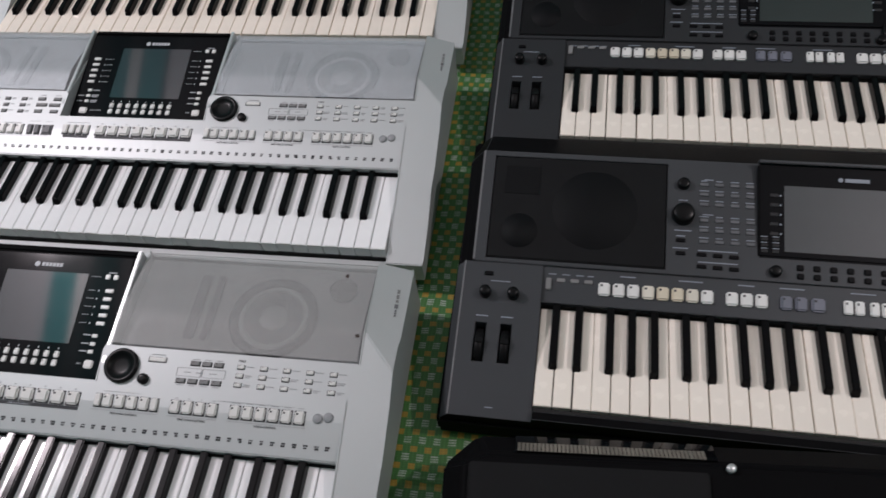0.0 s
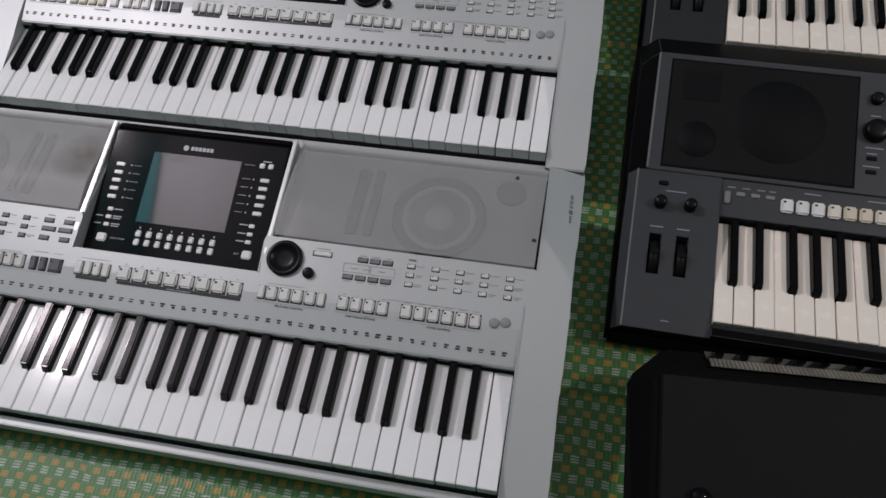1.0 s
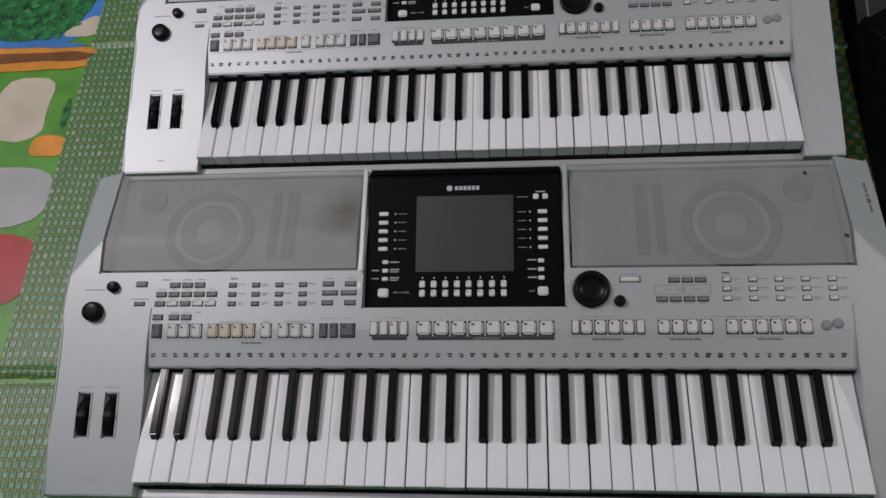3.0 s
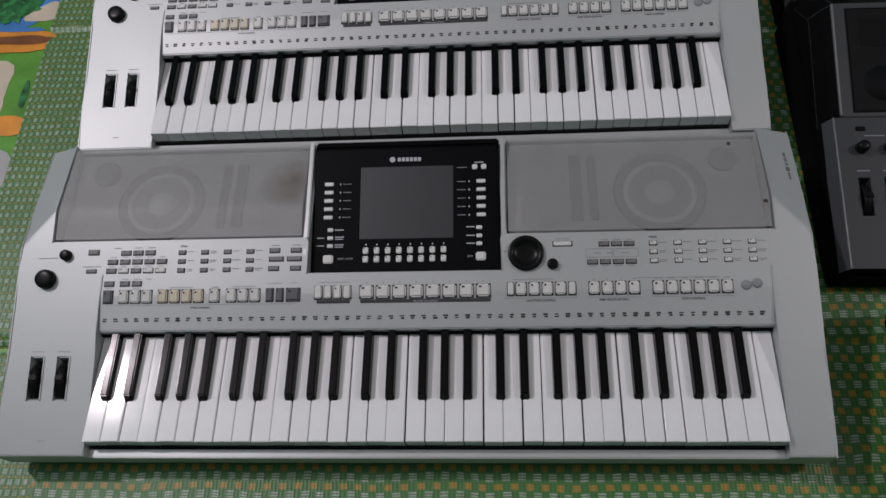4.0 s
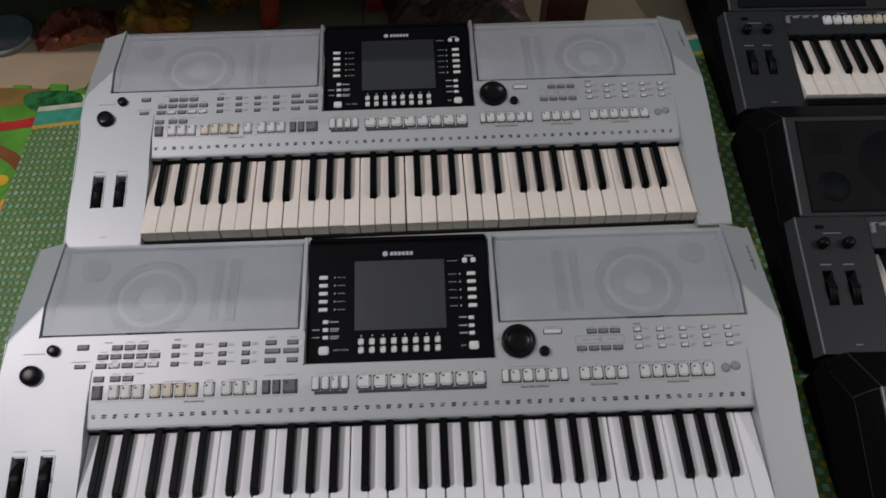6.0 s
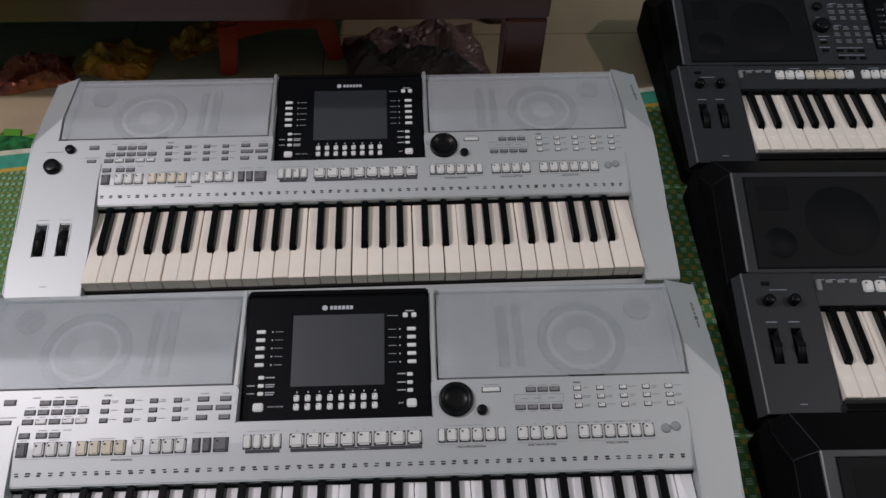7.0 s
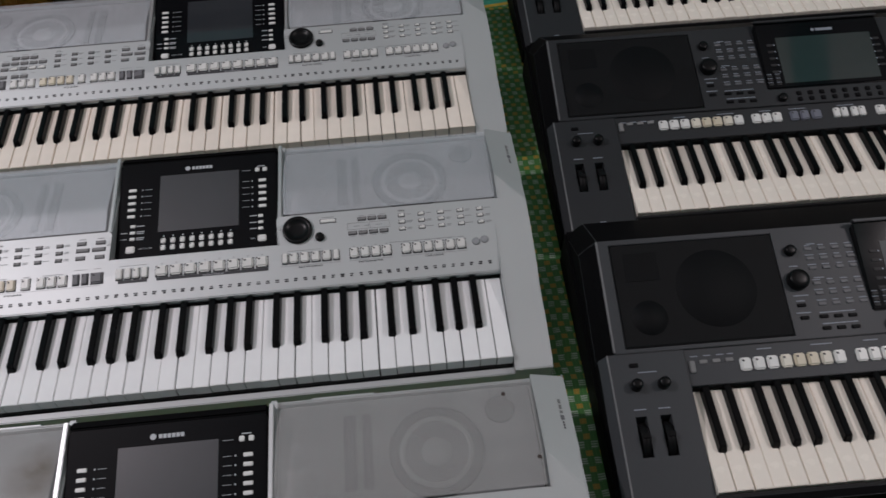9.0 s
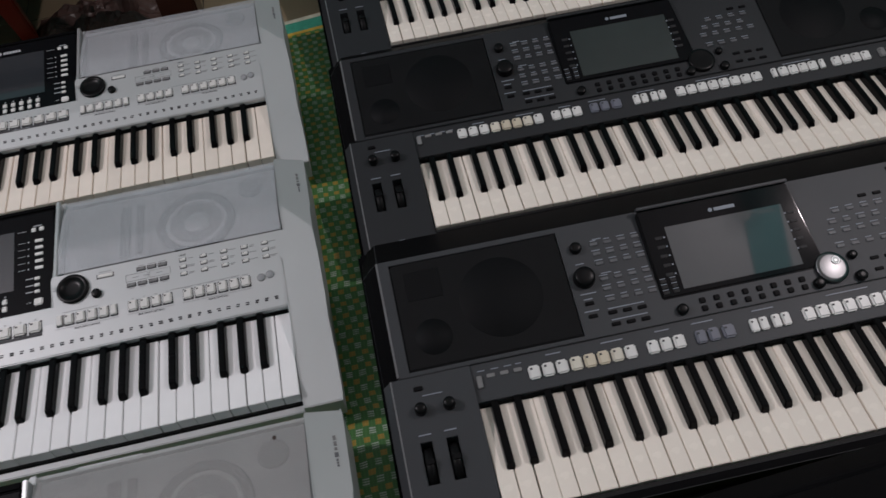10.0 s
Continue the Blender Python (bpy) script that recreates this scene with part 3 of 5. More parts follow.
        for v in vs:
            if v.co.z > 0.11:
                v.co.z = 0.1175 if v.co.y < 0.1 else 0.1355
        bevel_sharp(bm, 0.001, 2)
        part("display_rib", bm, SILVER_TRIM, kb, "bright silver rib")
    bm = bmesh.new()
    add_box(bm, -0.0895, 0.0335, -0.0495, 0.0495, -0.002, 0.0007, pose(0, 0.164, s_display(0.164)[0], math.degrees(math.atan(0.22)), 0, 0))
    part("screen", bm, LCD, disp, "grey unlit display")
    bm = bmesh.new()
    for k in range(8):
        add_bar(bm, s_display, -0.0805 + 0.01453 * k, on_face(0.1065), 0.0016, 0.0022)
    for k in range(5):
        add_bar(bm, s_display, -0.1165, on_face(0.194 - 0.012 * k), 0.0018, 0.0022)
        add_bar(bm, s_display, -0.1075, on_face(0.194 - 0.012 * k), 0.011, 0.0005)
        add_bar(bm, s_display, 0.0545, on_face(0.194 - 0.012 * k), 0.0018, 0.0022)
        add_bar(bm, s_display, 0.0445, on_face(0.194 - 0.012 * k), 0.011, 0.0005)
    for y in (0.117, 0.106):
        add_bar(bm, s_display, -0.116, on_face(y + 0.001), 0.012, 0.0014)
        add_bar(bm, s_display, -0.1165, on_face(y - 0.002), 0.011, 0.0012)
        add_bar(bm, s_display, -0.141, on_face(y), 0.010, 0.0012)
    add_bar(bm, s_display, -0.1165, on_face(0.128), 0.012, 0.0014)
    for y in (0.129, 0.117, 0.106):
        add_bar(bm, s_display, 0.056, on_face(y), 0.011, 0.0014)
    add_bar(bm, s_display, 0.068, on_face(0.2215), 0.012, 0.0013)
    add_bar(bm, s_display, 0.045, on_face(0.2145), 0.014, 0.0005)
    part("panel_print", bm, PALE_INK, disp)["kind"] = "stuff"
    words(disp, s_display, "DIRECT ACCESS", -0.1075, on_face(0.0862), 0.0028, PALE_INK)
    words(disp, s_display, "EXIT", 0.0555, on_face(0.0868), 0.0034, PALE_INK)
    # maker's mark as plain shapes
    bm = bmesh.new()
    z, s = s_display(on_face(0.2285))
    t = pose(0, on_face(0.2285), z, math.degrees(math.atan(s)), 0, 0)
    for k in range(6):
        add_box(bm, -0.0405 + 0.0054 * k, -0.0363 + 0.0054 * k, -0.0026, 0.0026, 0, 0.0004, t)
    g = bmesh.ops.create_cone(bm, cap_ends=True, segments=24, radius1=0.0038, radius2=0.0038, depth=0.0004)
    bmesh.ops.transform(bm, matrix=t @ pose(-0.0475, 0, 0.0002), verts=g["verts"])
    part("maker_mark", bm, PALE_INK, disp, "pale maker's mark")
    for k in range(5):
        put_button(disp, s_display, -0.1318, on_face(0.194 - 0.012 * k), 0.0125, 0.0052, 0.0018, WHITE_BUTTON)
        put_button(disp, s_display, 0.0702, on_face(0.194 - 0.012 * k), 0.0125, 0.0052, 0.0018, WHITE_BUTTON)
    for y in (0.128, 0.1165, 0.1055):
        put_button(disp, s_display, -0.128, on_face(y), 0.008, 0.005, 0.0016, WHITE_BUTTON)
        put_button(disp, s_display, 0.0672, on_face(y), 0.008, 0.005, 0.0016, WHITE_BUTTON)
    put_button(disp, s_display, -0.130, on_face(0.087), 0.014, 0.0115, 0.0018, WHITE_BUTTON)
    put_button(disp, s_display, 0.069, on_face(0.088), 0.0135, 0.0115, 0.0018, WHITE_BUTTON)
    for x in (0.0622, 0.074):
        put_button(disp, s_display, x, on_face(0.215), 0.0072, 0.0072, 0.0016, WHITE_BUTTON)
    for k in range(8):
        for y in (0.098, 0.086):
            put_button(disp, s_display, -0.0808 + 0.01453 * k, on_face(y), 0.0075, 0.0088, 0.0022, WHITE_BUTTON, dot=True)
    # controls on the silver panel
    for r, y, x in ((0.0072, 0.0935, -0.475), (0.0125, 0.064, -0.4985)):
        put_disc(kb, s_panel, x, y, knob_rings(r, r * 0.5 + 0.004), KNOB_BLACK, "volume_knob", "black plastic knob")
    put_disc(kb, s_panel, 0.126, 0.0865, [(0.0225, -0.001), (0.0225, 0.004), (0.0215, 0.0052), (0.0165, 0.0046), (0.0155, 0.003), (0.008, 0.0022), (0, 0.002)], KNOB_BLACK, "data_dial", "black data dial with a finger dish", 48)
    put_disc(kb, s_panel, 0.159, 0.073, knob_rings(0.0068, 0.006), KNOB_BLACK, "small_knob")
    put_button(kb, s_panel, -0.438, 0.097, 0.014, 0.0062, 0.0018, GREY_BUTTON)
    put_button(kb, s_panel, -0.439, 0.0735, 0.013, 0.0042, 0.0014, GREY_BUTTON)
    for k in range(3):
        put_button(kb, s_panel, -0.394 + 0.0163 * k, 0.0955, 0.0128, 0.0056, 0.0018, GREY_BUTTON, dot=True)
    for k in range(5):
        put_button(kb, s_panel, -0.411 + 0.0165 * k, 0.0845, 0.0128, 0.0056, 0.0018, GREY_BUTTON, dot=True)
        put_button(kb, s_panel, -0.412 + 0.0165 * k, 0.0735, 0.0128, 0.0056, 0.0018, GREY_BUTTON if k in (0, 2) else LIGHT_BUTTON, dot=True)
    for x in (-0.413, -0.392, -0.376):
        put_button(kb, s_panel, x, 0.0575, 0.0125, 0.006, 0.0018, GREY_BUTTON, dot=True)
    row = [(-0.413, 0.0125, DARK_BUTTON)] + [(-0.392 + 0.0155 * k, 0.0125, LIGHT_BUTTON if k == 2 else GREY_BUTTON) for k in range(3)]
    row = [(x, w, LIGHT_BUTTON if m is GREY_BUTTON else m) for x, w, m in row]
    row += [(-0.340 + 0.01567 * k, 0.0125, YELLOW_BUTTON) for k in range(4)] + [(-0.272, 0.0125, LIGHT_BUTTON)]
    row += [(-0.250 + 0.0155 * k, 0.0125, LIGHT_BUTTON) for k in range(3)] + [(-0.2, 0.009, DARK_BUTTON), (-0.187, 0.009, DARK_BUTTON), (-0.1695, 0.0175, DARK_BUTTON)]
    for x, w, mm in row:
        put_button(kb, s_panel, x, 0.0415, w, 0.0165, 0.0035, mm, "pad_button", True)
    for k in range(4):
        for y in (0.095, 0.084, 0.073):
            put_button(kb, s_panel, -0.3185 + 0.0301 * k, y, 0.0092, 0.0048, 0.0018, GREY_BUTTON, dot=True)
    for x, y, w in ((-0.196, 0.0955, 0.013), (-0.168, 0.0955, 0.013), (-0.1935, 0.085, 0.0185), (-0.17, 0.085, 0.0185), (-0.1965, 0.0735, 0.013), (-0.168, 0.0735, 0.013)):
        put_button(kb, s_panel, x, y, w, 0.0052, 0.0016, GREY_BUTTON)
    for k in range(4):
        put_button(kb, s_panel, -0.137 + 0.0123 * k, 0.0435, 0.0092, 0.0165, 0.0035, LIGHT_BUTTON, "pad_button", k == 2)
    for k in range(8):
        put_button(kb, s_panel, -0.0755 + 0.02107 * k, 0.0435, 0.0172, 0.0165, 0.0038, LIGHT_BUTTON, "pad_button", True)
    put_button(kb, s_panel, 0.172, 0.0975, 0.0235, 0.0055, 0.0014, LIGHT_BUTTON)
    for k in range(3):
        put_button(kb, s_panel, 0.2235 + 0.0155 * k, 0.0965, 0.012, 0.0052, 0.0018, GREY_BUTTON, dot=True)
    for k in range(4):
        put_button(kb, s_panel, 0.2085 + 0.0158 * k, 0.0752, 0.012, 0.0052, 0.0018, GREY_BUTTON, dot=True)
    for k in range(5):
        for y in (0.0965, 0.0862, 0.0755):
            put_button(kb, s_panel, 0.284 + 0.030 * k, y, 0.0088, 0.0048, 0.0018, LIGHT_BUTTON, dot=True)
    pads = [(0.106, 0.0078)] + [(0.119 + 0.0163 * k, 0.0128) for k in range(4)] + [(0.182, 0.0085)]
    pads += [(0.209 + 0.0163 * k, 0.0128) for k in range(4)] + [(0.287 + 0.0166 * k, 0.0128) for k in range(6)]
    for x, w in pads:
        put_button(kb, s_panel, x, 0.0445, w, 0.0158, 0.0035, LIGHT_BUTTON, "pad_button", w > 0.01)
    for x, y in ((0.3925, 0.0455), (0.4055, 0.0475)):
        put_disc(kb, s_panel, x, y, [(0.0062, -0.001), (0.006, 0.0014), (0.005, 0.0022), (0, 0.0024)], SOFT_BUTTON, "round_button", "grey round button", 24)
    # print on the silver panel
    bm = bmesh.new()
    for k in range(61):
        x = -0.4155 + 0.01375 * k
        add_bar(bm, s_panel, x, 0.0155, rng.uniform(0.0045, 0.0062), rng.uniform(0.0012, 0.0024))
        add_bar(bm, s_panel, x + rng.uniform(-0.001, 0.001), 0.0129, rng.uniform(0.0034, 0.0060), rng.uniform(0.0014, 0.0026))
    part("panel_print", bm, INK_AND_SHADE, kb)["kind"] = "stuff"
    bm = bmesh.new()
    for x0, x1 in ((-0.139, -0.0965), (-0.083, 0.081)):
        add_bar(bm, s_panel, (x0 + x1) / 2, 0.0325, x1 - x0, 0.0042)
    part("panel_print", bm, INK_AND_SHADE, kb)["kind"] = "stuff"
    bm = bmesh.new()
    for k in range(4):
        for y in (0.095, 0.084, 0.073):
            add_bar(bm, s_panel, -0.307 + 0.0301 * k, y + 0.0008, rng.uniform(0.006, 0.011), 0.0009)
            if rng.random() < 0.5:
                add_bar(bm, s_panel, -0.308 + 0.0301 * k, y - 0.0012, rng.uniform(0.004, 0.009), 0.0009)
    for k in range(5):
        for y in (0.0965, 0.0862, 0.0755):
            add_bar(bm, s_panel, 0.2955 + 0.030 * k, y + 0.0006, rng.uniform(0.006, 0.013), 0.0009)
            if rng.random() < 0.5:
                add_bar(bm, s_panel, 0.2945 + 0.030 * k, y - 0.0014, rng.uniform(0.004, 0.010), 0.0009)
    for x in (0.215, 0.231, 0.249):
        add_bar(bm, s_panel, x, 0.0855, 0.009, 0.0009)
    for x0, x1 in ((0.201, 0.233), (0.235, 0.265)):
        for y in (0.0805, 0.0905):
            add_bar(bm, s_panel, (x0 + x1) / 2, y, x1 - x0, 0.0005)
        for x in (x0, x1):
            add_bar(bm, s_panel, x, 0.0855, 0.0005, 0.010)
    for k in range(4):
        add_bar(bm, s_panel, 0.2085 + 0.0158 * k, 0.0702, rng.uniform(0.007, 0.011), 0.0009)
        add_bar(bm, s_panel, 0.209 + 0.0163 * k, 0.0546, rng.uniform(0.002, 0.004), 0.001)
    for k in range(3):
        add_bar(bm, s_panel, 0.2235 + 0.0155 * k, 0.1012, rng.uniform(0.007, 0.011), 0.0009)
        add_bar(bm, s_panel, -0.392 + 0.0155 * k, 0.0535 + 0.0095, rng.uniform(0.007, 0.011), 0.0009)
    for k in range(6):
        add_bar(bm, s_panel, 0.287 + 0.0166 * k, 0.0548, rng.uniform(0.006, 0.011), 0.001)
    for k in range(5):
        add_bar(bm, s_panel, -0.411 + 0.0165 * k, 0.0902, rng.uniform(0.006, 0.011), 0.0008)
        add_bar(bm, s_panel, -0.412 + 0.0165 * k, 0.0788, rng.uniform(0.003, 0.009), 0.0008)
    for x, w in ((-0.413, 0.009), (-0.376, 0.012), (-0.316, 0.03), (-0.272, 0.009), (-0.234, 0.03)):
        add_bar(bm, s_panel, x, 0.0518, w, 0.0009)
    for x, w in ((0.1435, 0.09), (0.233, 0.065), (0.3285, 0.1), (-0.29, 0.25)):
        add_bar(bm, s_panel, x, 0.0338 if x > 0 else 0.0312, w, 0.0004)
    for x, w in ((0.135, 0.05), (0.312, 0.1), (-0.118, 0.04), (-0.194, 0.02), (-0.1695, 0.011)):
        add_bar(bm, s_panel, x, 0.0555, w, 0.0005)
    for k in range(8):
        add_bar(bm, s_panel, -0.0755 + 0.02107 * k, 0.0545, 0.0018, 0.0018)
    for x in (-0.406, -0.378, -0.36, -0.195, -0.168):
        add_bar(bm, s_panel, x, 0.1018, 0.010, 0.0011)
    add_bar(bm, s_panel, 0.172, 0.1035, 0.018, 0.0009)
    add_bar(bm, s_panel, -0.5, 0.0905, 0.026, 0.0009)
    add_bar(bm, s_panel, -0.439, 0.079, 0.024, 0.0009)
    for x in (-0.498, -0.4635):
        add_bar(bm, s_cheek, x, -0.0295, 0.016, 0.0009)
    add_bar(bm, s_cheek, -0.481, -0.1375, 0.01, 0.0009)
    part("panel_print", bm, FAINT_INK, kb)["kind"] = "stuff"
    for text, x, y, size in (("MULTI PAD CONTROL", 0.1435, 0.0298, 0.0036), ("ONE TOUCH SETTING", 0.233, 0.0298, 0.0036), ("VOICE CONTROL", 0.3285, 0.0298, 0.0036), ("STYLE CONTROL", -0.29, 0.0265, 0.0034), ("VOICE", 0.284, 0.1025, 0.0034), ("STYLE", -0.317, 0.1015, 0.0034), ("REGISTRATION MEMORY", 0.0, 0.0312, 0.0028)):
        words(kb, s_panel, text, x, y, size, INK_AND_SHADE if y < 0.0305 or y > 0.1 else PALE_INK)
    # wheels, model mark, music rest brackets
    for x0, x1 in ((-0.5063, -0.4897), (-0.4713, -0.4557)):
        bm = bmesh.new()
        for v in add_box(bm, x0, x1, -0.0884, -0.0815, 0.048, 0.06):
            if v.co.z > 0.05:
                v.co.z = s_cheek(-0.0885)[0] - (0.0012 if v.co.y < -0.085 else 0.011)
        part("slot_lip", bm, SILVER, kb)
    put_wheel(kb, -0.498, -0.062, s_cheek(-0.062)[0])
    put_wheel(kb, -0.4635, -0.062, s_cheek(-0.062)[0])
    bm = bmesh.new()
    for y0, y1, w in ((0.0235, 0.0295, 0.0036), (0.0155, 0.0215, 0.0036), (0.0095, 0.0130, 0.0036)):
        add_box(bm, -w / 2, w / 2, y0, y1, 0, 0.0006, pose(0.4652, 0.196, 0.1183, -4.0, 18.4, 0))
    part("model_mark", bm, GREY_BUTTON, kb, "grey model mark")
    bm = bmesh.new()
    for y0, y1, w in ((0.0002, 0.0064, 0.0048), (-0.0050, -0.0024, 0.0024), (-0.0088, -0.0062, 0.0024), (-0.0126, -0.0100, 0.0024)):
        add_box(bm, -w / 2, w / 2, y0, y1, 0, 0.0006, pose(0.4652, 0.196, 0.1183, -4.0, 18.4, 0))
    part("model_mark", bm, DARK_BUTTON, kb, "dark model mark")
    for x0, x1 in ((-0.285, -0.2), (0.144, 0.23)):
        bm = bmesh.new()
        add_box(bm, x0, x1, 0.2635, 0.266, 0.104, 0.1065)
        add_box(bm, x0, x0 + 0.003, 0.26, 0.266, 0.104, 0.1065)
        add_box(bm, x1 - 0.003, x1, 0.26, 0.266, 0.104, 0.1065)
        part("music_rest_bracket", bm, SILVER_TRIM, kb)
    if worn:
        for x, y, r in ((0.394, 0.236, 0.0032), (0.4255, 0.147, 0.0036)):
            bm = bmesh.new()
            c = bm.verts.new((0, 0, 0.0006))
            ring = [bm.verts.new((r * rng.uniform(0.6, 1.1) * math.cos(a * 0.5236), r * rng.uniform(0.6, 1.1) * math.sin(a * 0.5236), 0.0004)) for a in range(12)]
            for a in range(12):
                bm.faces.new((c, ring[a], ring[(a + 1) % 12]))
            part("rust_spot", bm, RUST, kb, "dark rust spot", pose(x, y, s_grille(y)[0], 0, 0, 0))
    return kb


# ---- the charcoal keyboards ----
def d_front(y):
    return 0.062 + 0.197 * (y + 0.158), 0.197


def d_strip(y):
    return 0.088 + 0.27 * y, 0.27


def d_panel(y):
    return 0.105 + 0.28 * (y - 0.05), 0.28


def dark_keyboard(m, label, dial_metal, rng, screen, paint, lift=0.0):
    kb = new("workstation_keyboard")
    kb.matrix_world = m
    tagged(kb, label, "keyboard", "charcoal keyboards in a column")
    xs = [-0.117, -0.1055, -0.0945, -0.0835, -0.0795, -0.0685, -0.0505, -0.0355, -0.001, 0.157, 0.633, 0.647, 0.847, 0.872, 0.897]
    ys = [-0.158, -0.147, -0.0885, -0.0365, 0.0, 0.048, 0.0535, 0.2, 0.207, 0.280]

    def height(cx, cy, x, y):
        inner = -0.001 < cx < 0.847
        if inner and -0.147 < cy < 0.0:
            return 0.035, 1
        if -0.0885 < cy < -0.0365 and (-0.0835 < cx < -0.0685 or -0.0505 < cx < -0.0355):
            return 0.055, 1
        if cy < -0.147 and inner:
            return 0.0700, 2
        if cx < -0.0945 or cx > 0.872:
            z = d_front(y)[0] if cy < 0.05 else (d_panel(y)[0] if y < 0.21 else 0.1)
            drop = 0.004 if x > 0.88 else 0.0
            if cy < 0.05:
                drop += 0.014 if x < -0.11 else 0.0
            elif x < -0.1:
                drop += 0.012 if x > -0.11 else 0.030
            return z - drop, 2 if cy > 0.05 and cx < 0 else 0
        if cy < 0.0 or (cy < 0.048 and not inner):
            return d_front(y)[0], 0
        if cy < 0.048:
            return d_strip(y)[0], 0
        if 0.0535 < cy < 0.2 and (-0.0795 < cx < 0.157 or 0.647 < cx < 0.872):
            return d_panel(y)[0] - 0.008, 1
        if cy < 0.207:
            return d_panel(y)[0], 0
        return (d_panel(0.207)[0] if y < 0.21 else 0.1), 2
    bm = shell_bm(xs, ys, height, 0.03, (), 2)
    bevel_sharp(bm, 0.0013, 2, 14)
    part("body", bm, [paint, CAVITY, BLACK_SHELL], kb, "charcoal plastic top shell")
    bm = bmesh.new()
    vs = add_box(bm, -0.1215, 0.9005, -0.1605, 0.281, 0.008, 0.05)
    for v in vs:
        if v.co.z > 0.03:
            v.co.z = 0.046 if v.co.y < 0 else 0.085
    bevel_sharp(bm, 0.004, 2)
    part("lower_shell", bm, BLACK_SHELL, kb, "black lower shell")
    for fx in (-0.07, 0.85):
        for fy in (-0.12, 0.24):
            part("foot", box_bm(fx - 0.012, fx + 0.012, fy - 0.012, fy + 0.012, 0.0, 0.009, 0.001), BLACK_SHELL, kb)
    # Two raised bright strips paint the highlight along the left bevel.
    bm = bmesh.new()
    vs = add_box(bm, -0.0968, -0.0938, 0.05, 0.207, 0.09, 0.104)
    for v in vs:
        v.co.z = d_panel(v.co.y)[0] + (0.0006 if v.co.z > 0.1 else -0.004)
    bevel_sharp(bm, 0.0006, 2)
    part("edge_trim", bm, CHARCOAL_EDGE_HIGHLIGHT, kb, "scuffed grey edge with a painted bevel highlight")
    bm = bmesh.new()
    vs = add_box(bm, -0.1070, -0.1044, -0.1575, 0.048, 0.05, 0.062)
    for v in vs:
        v.co.z = d_front(v.co.y)[0] + (0.0006 if v.co.z > 0.056 else -0.004)
    bevel_sharp(bm, 0.0006, 2)
    part("edge_trim", bm, CHARCOAL_EDGE_HIGHLIGHT, kb, "scuffed grey edge with a painted bevel highlight")
    part("key_bed_rail", box_bm(0.0, 0.846, -0.1465, -0.1412, 0.036, 0.0680, 0.0008), CAVITY, kb)
    # Same added strip: the dark of the gap, put in as colour.
    part("felt_strip", box_bm(0.0, 0.8462, -0.0022, -0.0004, 0.058, 0.0825, 0.0), GAP_SHADE, kb, "black strip painting the shaded gap behind the keys")
    put_keys(kb, 0.0, IVORY_KEY, rng)
    for gx0, gx1, cx in ((-0.0782, 0.1557, 0.062), (0.6482, 0.8707, 0.735)):
        bm = bmesh.new()
        vs = add_box(bm, gx0, gx1, 0.0548, 0.1988, 0.098, 0.1)
        for v in vs:
            v.co.z = d_panel(v.co.y)[0] + (0.0004 if v.co.z > 0.099 else -0.006)
        bevel_sharp(bm, 0.0012, 2)
        t = pose(0, 0.128, d_panel(0.128)[0], math.degrees(math.atan(0.28)), 0, 0)
        g = part("speaker_grille", bm, BLACK_CLOTH, kb, "black mesh speaker grille")
        out = -1 if cx < 0.4 else 1
        part("woofer", disc_bm([(0.057, 0.0003), (0.056, 0.0009), (0, 0.0009)], 44), CLOTH_DARK, g, "", t @ pose(cx, 0, 0))
        part("tweeter", disc_bm([(0.025, 0.0003), (0.0245, 0.0009), (0, 0.0009)], 32), CLOTH_DARK, g, "", t @ pose(cx + out * 0.1, -0.036, 0))
        bm = box_bm(cx + out * 0.1 - 0.024, cx + out * 0.1 + 0.024, 0.018, 0.06, 0.0002, 0.0009, 0.0003, 1)
        part("bass_port", bm, CLOTH_DARK, g, "", t)
    # display unit
    up = lambda y: (d_panel(0.078)[0] + 0.0025 + 0.35 * (y - 0.078), 0.35)
    tip = math.degrees(math.atan(0.35))
    bm = bmesh.new()
    vs = add_box(bm, 0.2725, 0.506, 0.078, 0.2, 0.1, 0.11)
    for v in vs:
        v.co.z = up(v.co.y)[0] if v.co.z > 0.105 else d_panel(v.co.y)[0] - 0.004
        if v.co.y > 0.19 and v.co.x > 0.49:
            v.co.x -= 0.012
    bevel_sharp(bm, 0.002, 2)
    disp = part("display_panel", bm, BLACK_GLOSS, kb, "glossy black display panel")
    bm = bmesh.new()
    add_box(bm, 0.305, 0.475, -0.0435, 0.047, -0.002, 0.0006, pose(0, 0.127, up(0.127)[0], tip, 0, 0))
    part("screen", bm, screen, disp, "unlit greenish display")
    bm = box_bm(0.2725, 0.494, -0.0022, 0.0022, -0.003, 0.0052, 0.0008)
    part("display_edge", bm, paint, disp, "", pose(0, 0.2015, up(0.2015)[0], tip, 0, 0))
    bm = bmesh.new()
    add_bar(bm, up, 0.396, 0.1825, 0.03, 0.005)
    g = bmesh.ops.create_cone(bm, cap_ends=True, segments=20, radius1=0.003, radius2=0.003, depth=0.0004)
    bmesh.ops.transform(bm, matrix=pose(0.3755, 0.1825, up(0.1825)[0] + 0.0003, tip, 0, 0), verts=g["verts"])
    part("maker_mark", bm, DIM_INK, disp, "grey maker's mark")
    for k in range(5):
        put_button(disp, up, 0.2925, 0.158 - 0.0125 * k, 0.011, 0.0048, 0.0012, DIM_BUTTON)
        put_button(disp, up, 0.484, 0.158 - 0.0125 * k, 0.011, 0.0048, 0.0012, DIM_BUTTON)
